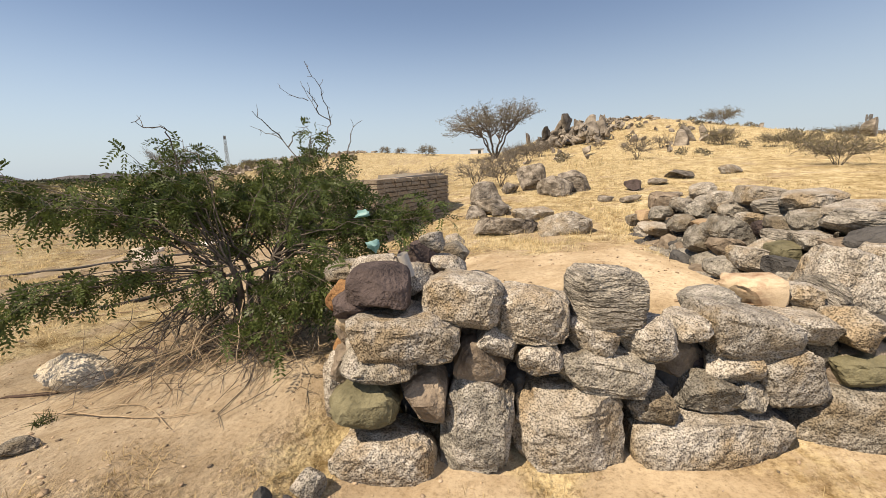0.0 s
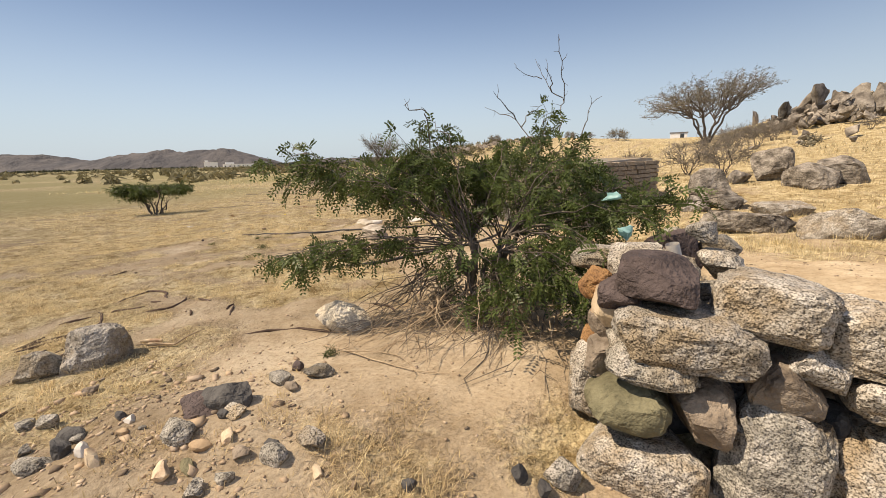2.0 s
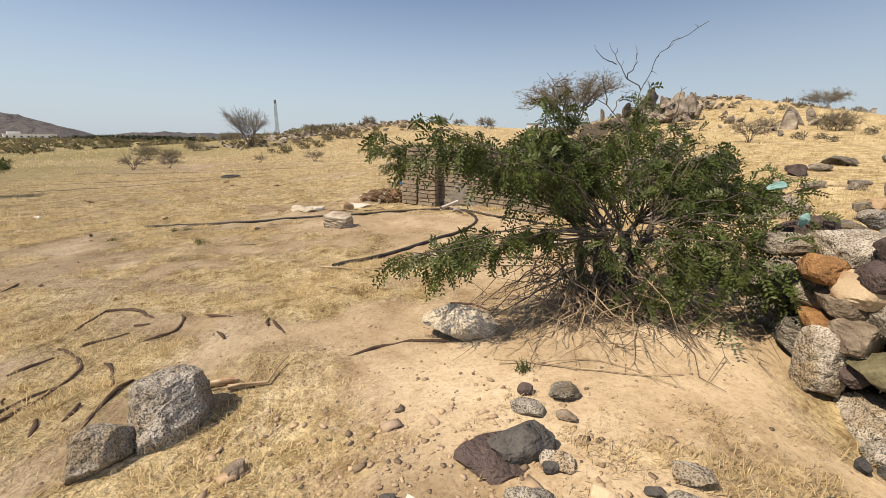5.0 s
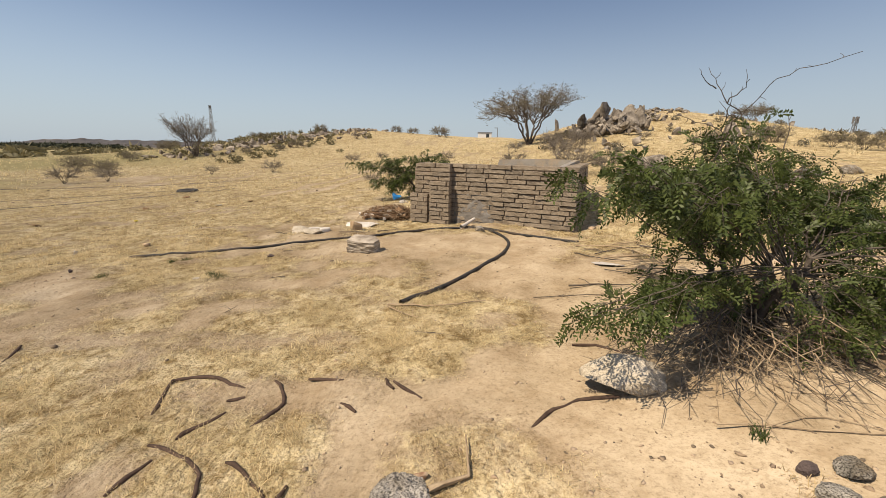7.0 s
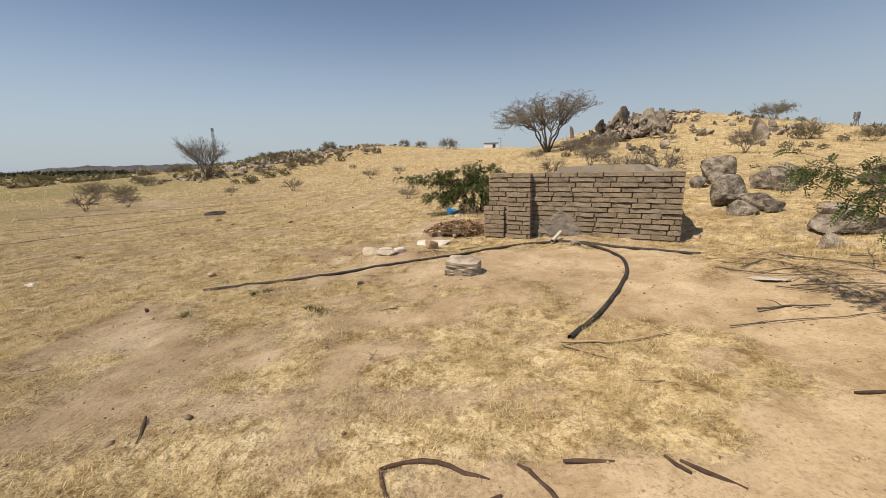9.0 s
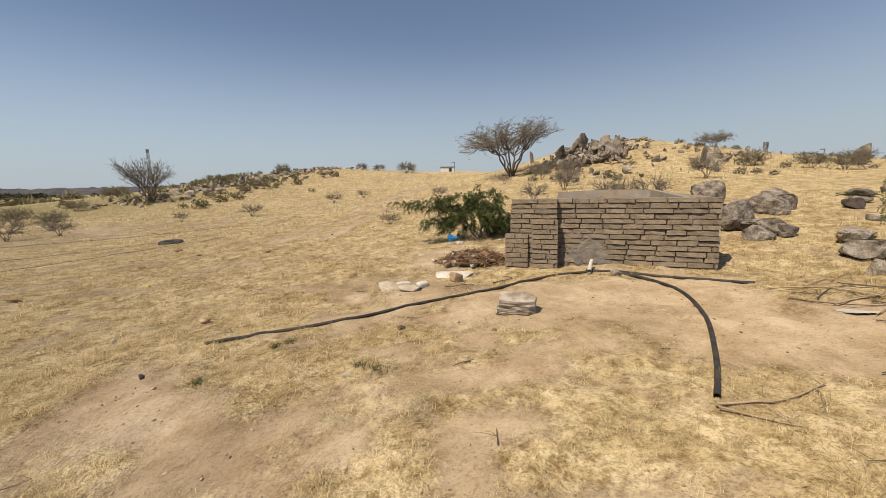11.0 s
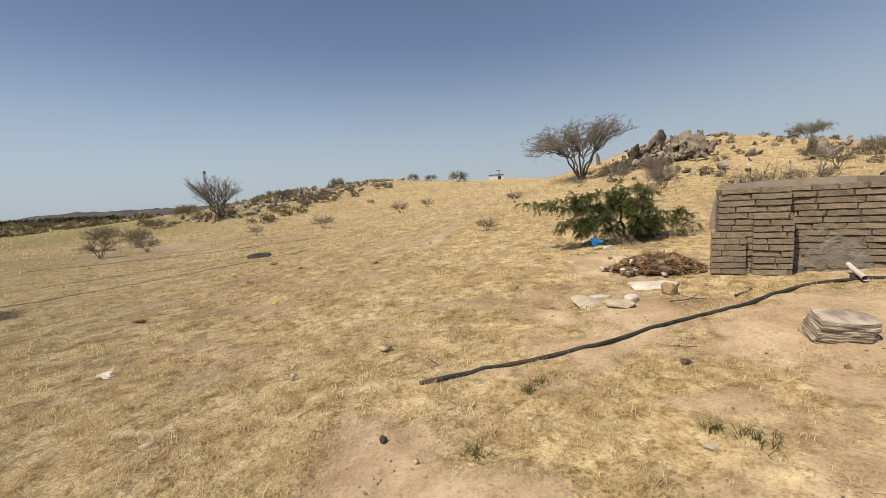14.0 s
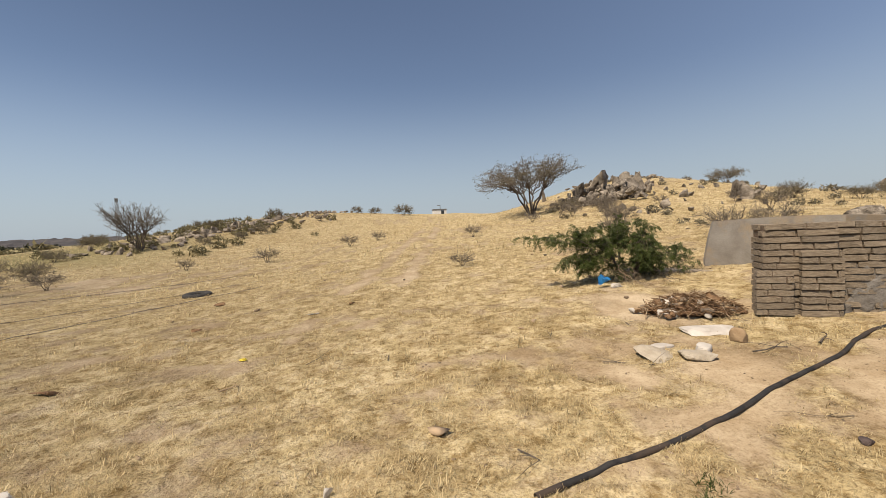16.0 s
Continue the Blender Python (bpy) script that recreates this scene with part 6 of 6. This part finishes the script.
# ---- pebbles and dry grass ----
def pebbles(name, count, area, size, material, seed, label, mask=None):
    rnd = np.random.RandomState(seed)
    x, y = rnd.uniform(area[0], area[1], count * 5), rnd.uniform(area[2], area[3], count * 5)
    if mask:
        keep = mask(x, y) > rnd.uniform(0, 1, len(x))
        x, y = x[keep], y[keep]
    x, y = x[:count], y[:count]
    n = len(x)
    bm = bmesh.new()
    bmesh.ops.create_icosphere(bm, subdivisions=1, radius=1)
    b = np.array([v.co[:] for v in bm.verts])
    f = np.array([[v.index for v in t.verts] for t in bm.faces])
    bm.free()
    s = size[0] + (size[1] - size[0]) * rnd.uniform(0, 1, n) ** 4
    v = np.sign(b[None]) * np.abs(b[None]) ** 0.7 * (1 + rnd.uniform(-0.62, 0.45, (n, len(b), 1)))
    v = v * (s[:, None] * rnd.uniform(0.6, 1.2, (n, 3)) * np.array([1, 1, 0.6]))[:, None]
    a = rnd.uniform(0, 6.28, n)
    ca, sa = np.cos(a)[:, None], np.sin(a)[:, None]
    v = np.stack([v[..., 0] * ca - v[..., 1] * sa, v[..., 0] * sa + v[..., 1] * ca, v[..., 2]], 2)
    v += np.stack([x, y, ground_z(x, y) + s * 0.15], 1)[:, None]
    fs = (f[None] + (np.arange(n) * len(b))[:, None, None]).reshape(-1, 3)
    return tagged(new(name, fast_mesh(name, v.reshape(-1, 3), fs, material)), label, "pebbles", kind="stuff")


M_PEBBLE = surface("mixed_pebbles", [(0.3, (0.26, 0.2, 0.15)), (0.6, (0.5, 0.39, 0.28))], 9, local=False, bump=0, island=0.7)
pebble_zone = lambda x, y: np.exp(-(((x + 2.65) / 0.85) ** 2 + ((y - 1.2) / 0.6) ** 2))
pebbles("pebbles", 2600, (-5, 0, 0.2, 3), (0.003, 0.017), M_PEBBLE, 61, "small mixed pebbles scattered on sand", pebble_zone)
pebbles("stone_chips", 230, (-4.6, -0.6, 0.3, 2.4), (0.012, 0.04), M_PEBBLE, 67, "angular tan stone chips strewn among larger stones", pebble_zone)
pebbles("grit", 9000, (-14, 3, 0.5, 10), (0.003, 0.015), M_PEBBLE, 62, "fine grit strewn over the sand", lambda x, y: 1.05 - straw_cover(x, y))
pebbles("field_stones", 260, (-30, 6, 2, 30), (0.02, 0.09), M_PEBBLE, 63, "small stones scattered over the plain")


def straw(name, count, area, height, blades, material, seed, label, width=0.003, lean=0.9, gain=1.0, fade=None, low=0.15):
    """Tufts of thin dry blades over the given stretch of ground."""
    rnd = np.random.RandomState(seed)
    x, y = rnd.uniform(area[0], area[1], count), rnd.uniform(area[2], area[3], count)
    c = np.clip((straw_cover(x, y) - low) * gain, 0, 1)
    for bx, by, r in ((-0.4, 2.5, 0.75), (0.9, 2.3, 0.95), (2.1, 2.4, 0.6), (-3.3, 10.6, 1.9)):
        c = np.where((np.hypot(x - bx, y - by) < r) & (y > 1.97), 0, c)
    if fade:
        c = c * fade(x, y)
    c = c * np.clip(3.4 * lattice_noise(x, y, 0.14, 14) - 0.95, 0.06, 1.6)
    keep = c > rnd.uniform(0, 1, count)
    x, y, c = x[keep], y[keep], c[keep]
    n = len(x)
    bx = x[:, None] + rnd.normal(0, height * 0.45, (n, blades))
    by = y[:, None] + rnd.normal(0, height * 0.45, (n, blades))
    bx, by = bx.ravel(), by.ravel()
    m = len(bx)
    z = ground_z(bx, by) - 0.004
    h = height * rnd.uniform(0.35, 1.2, m) * np.repeat(0.6 + 0.6 * c, blades)
    a = 9.0 * lattice_noise(bx, by, 0.8, 9) + rnd.normal(0, 1.7, m)
    tilt = (0.62 * lean + rnd.normal(0, 0.35, m)).clip(0.1, 1.5)
    d = np.stack([np.cos(a) * np.sin(tilt), np.sin(a) * np.sin(tilt), np.cos(tilt)], 1)
    s = np.stack([-np.sin(a), np.cos(a), np.zeros(m)], 1) * (width * rnd.uniform(0.6, 1.3, m))[:, None]
    p = np.stack([bx, by, z], 1)
    mid = p + d * (h * 0.55)[:, None]
    tip = p + d * h[:, None] + np.array([0, 0, -0.22]) * (h * np.sin(tilt))[:, None]
    tip[:, 2] = np.maximum(tip[:, 2], z + 0.008)
    v = np.stack([p - s, p + s, mid + s * 0.8, mid - s * 0.8, tip], 1).reshape(-1, 3)
    i = np.arange(m) * 5
    f = np.concatenate([np.stack([i, i + 1, i + 2], 1), np.stack([i, i + 2, i + 3], 1), np.stack([i + 3, i + 2, i + 4], 1)])
    return tagged(new(name, fast_mesh(name, v, f, material)), label, "grass", kind="stuff")


near_fade = lambda x, y: np.exp(-np.maximum(0, np.hypot(x + 6, y - 4) - 5) / 6)
straw("dry_grass", 52000, (-15, 3, 0.2, 9), 0.058, 9, M_STRAW, 71, "fine dry yellow grass", 0.0018, 1.6, 1.3, near_fade)
straw("flattened_straw", 34000, (-14, 2, 0.2, 9), 0.085, 7, M_STRAW_DULL, 72, "flattened brown straw litter", 0.0016, 2.0, 1.2, near_fade)
straw("middle_grass", 26000, (-26, 8, 6, 26), 0.07, 6, M_STRAW, 73, "dry yellow grass over the plain", 0.004, 0.9, 1.2)
straw("middle_litter", 12000, (-26, 8, 6, 26), 0.09, 6, M_STRAW_DULL, 78, "brown straw litter over the plain", 0.004, 1.2, 1.0)
straw("far_grass", 15000, (-60, 40, 20, 75), 0.16, 4, M_STRAW, 74, "dry yellow grass on the slopes", 0.018, 0.8, 1.3)
straw("grass_tussocks", 7000, (-16, 6, 0.3, 16), 0.085, 26, M_STRAW_DULL, 75, "brown tussocks of dry grass", 0.0016, 1.2, 1.0, None, 0.3)
straw("wall_straw", 3600, (-2.6, 2.2, 0.7, 1.95), 0.075, 8, M_STRAW_DULL, 76, "dry straw litter before the wall", 0.0016, 1.4, 1.2, None, -0.2)
straw("slope_straw", 2600, (-0.3, 4.5, 3.2, 9), 0.12, 10, M_STRAW, 77, "dry straw on the slope behind the wall", 0.0025, 0.9, 1.2, None, 0.1)
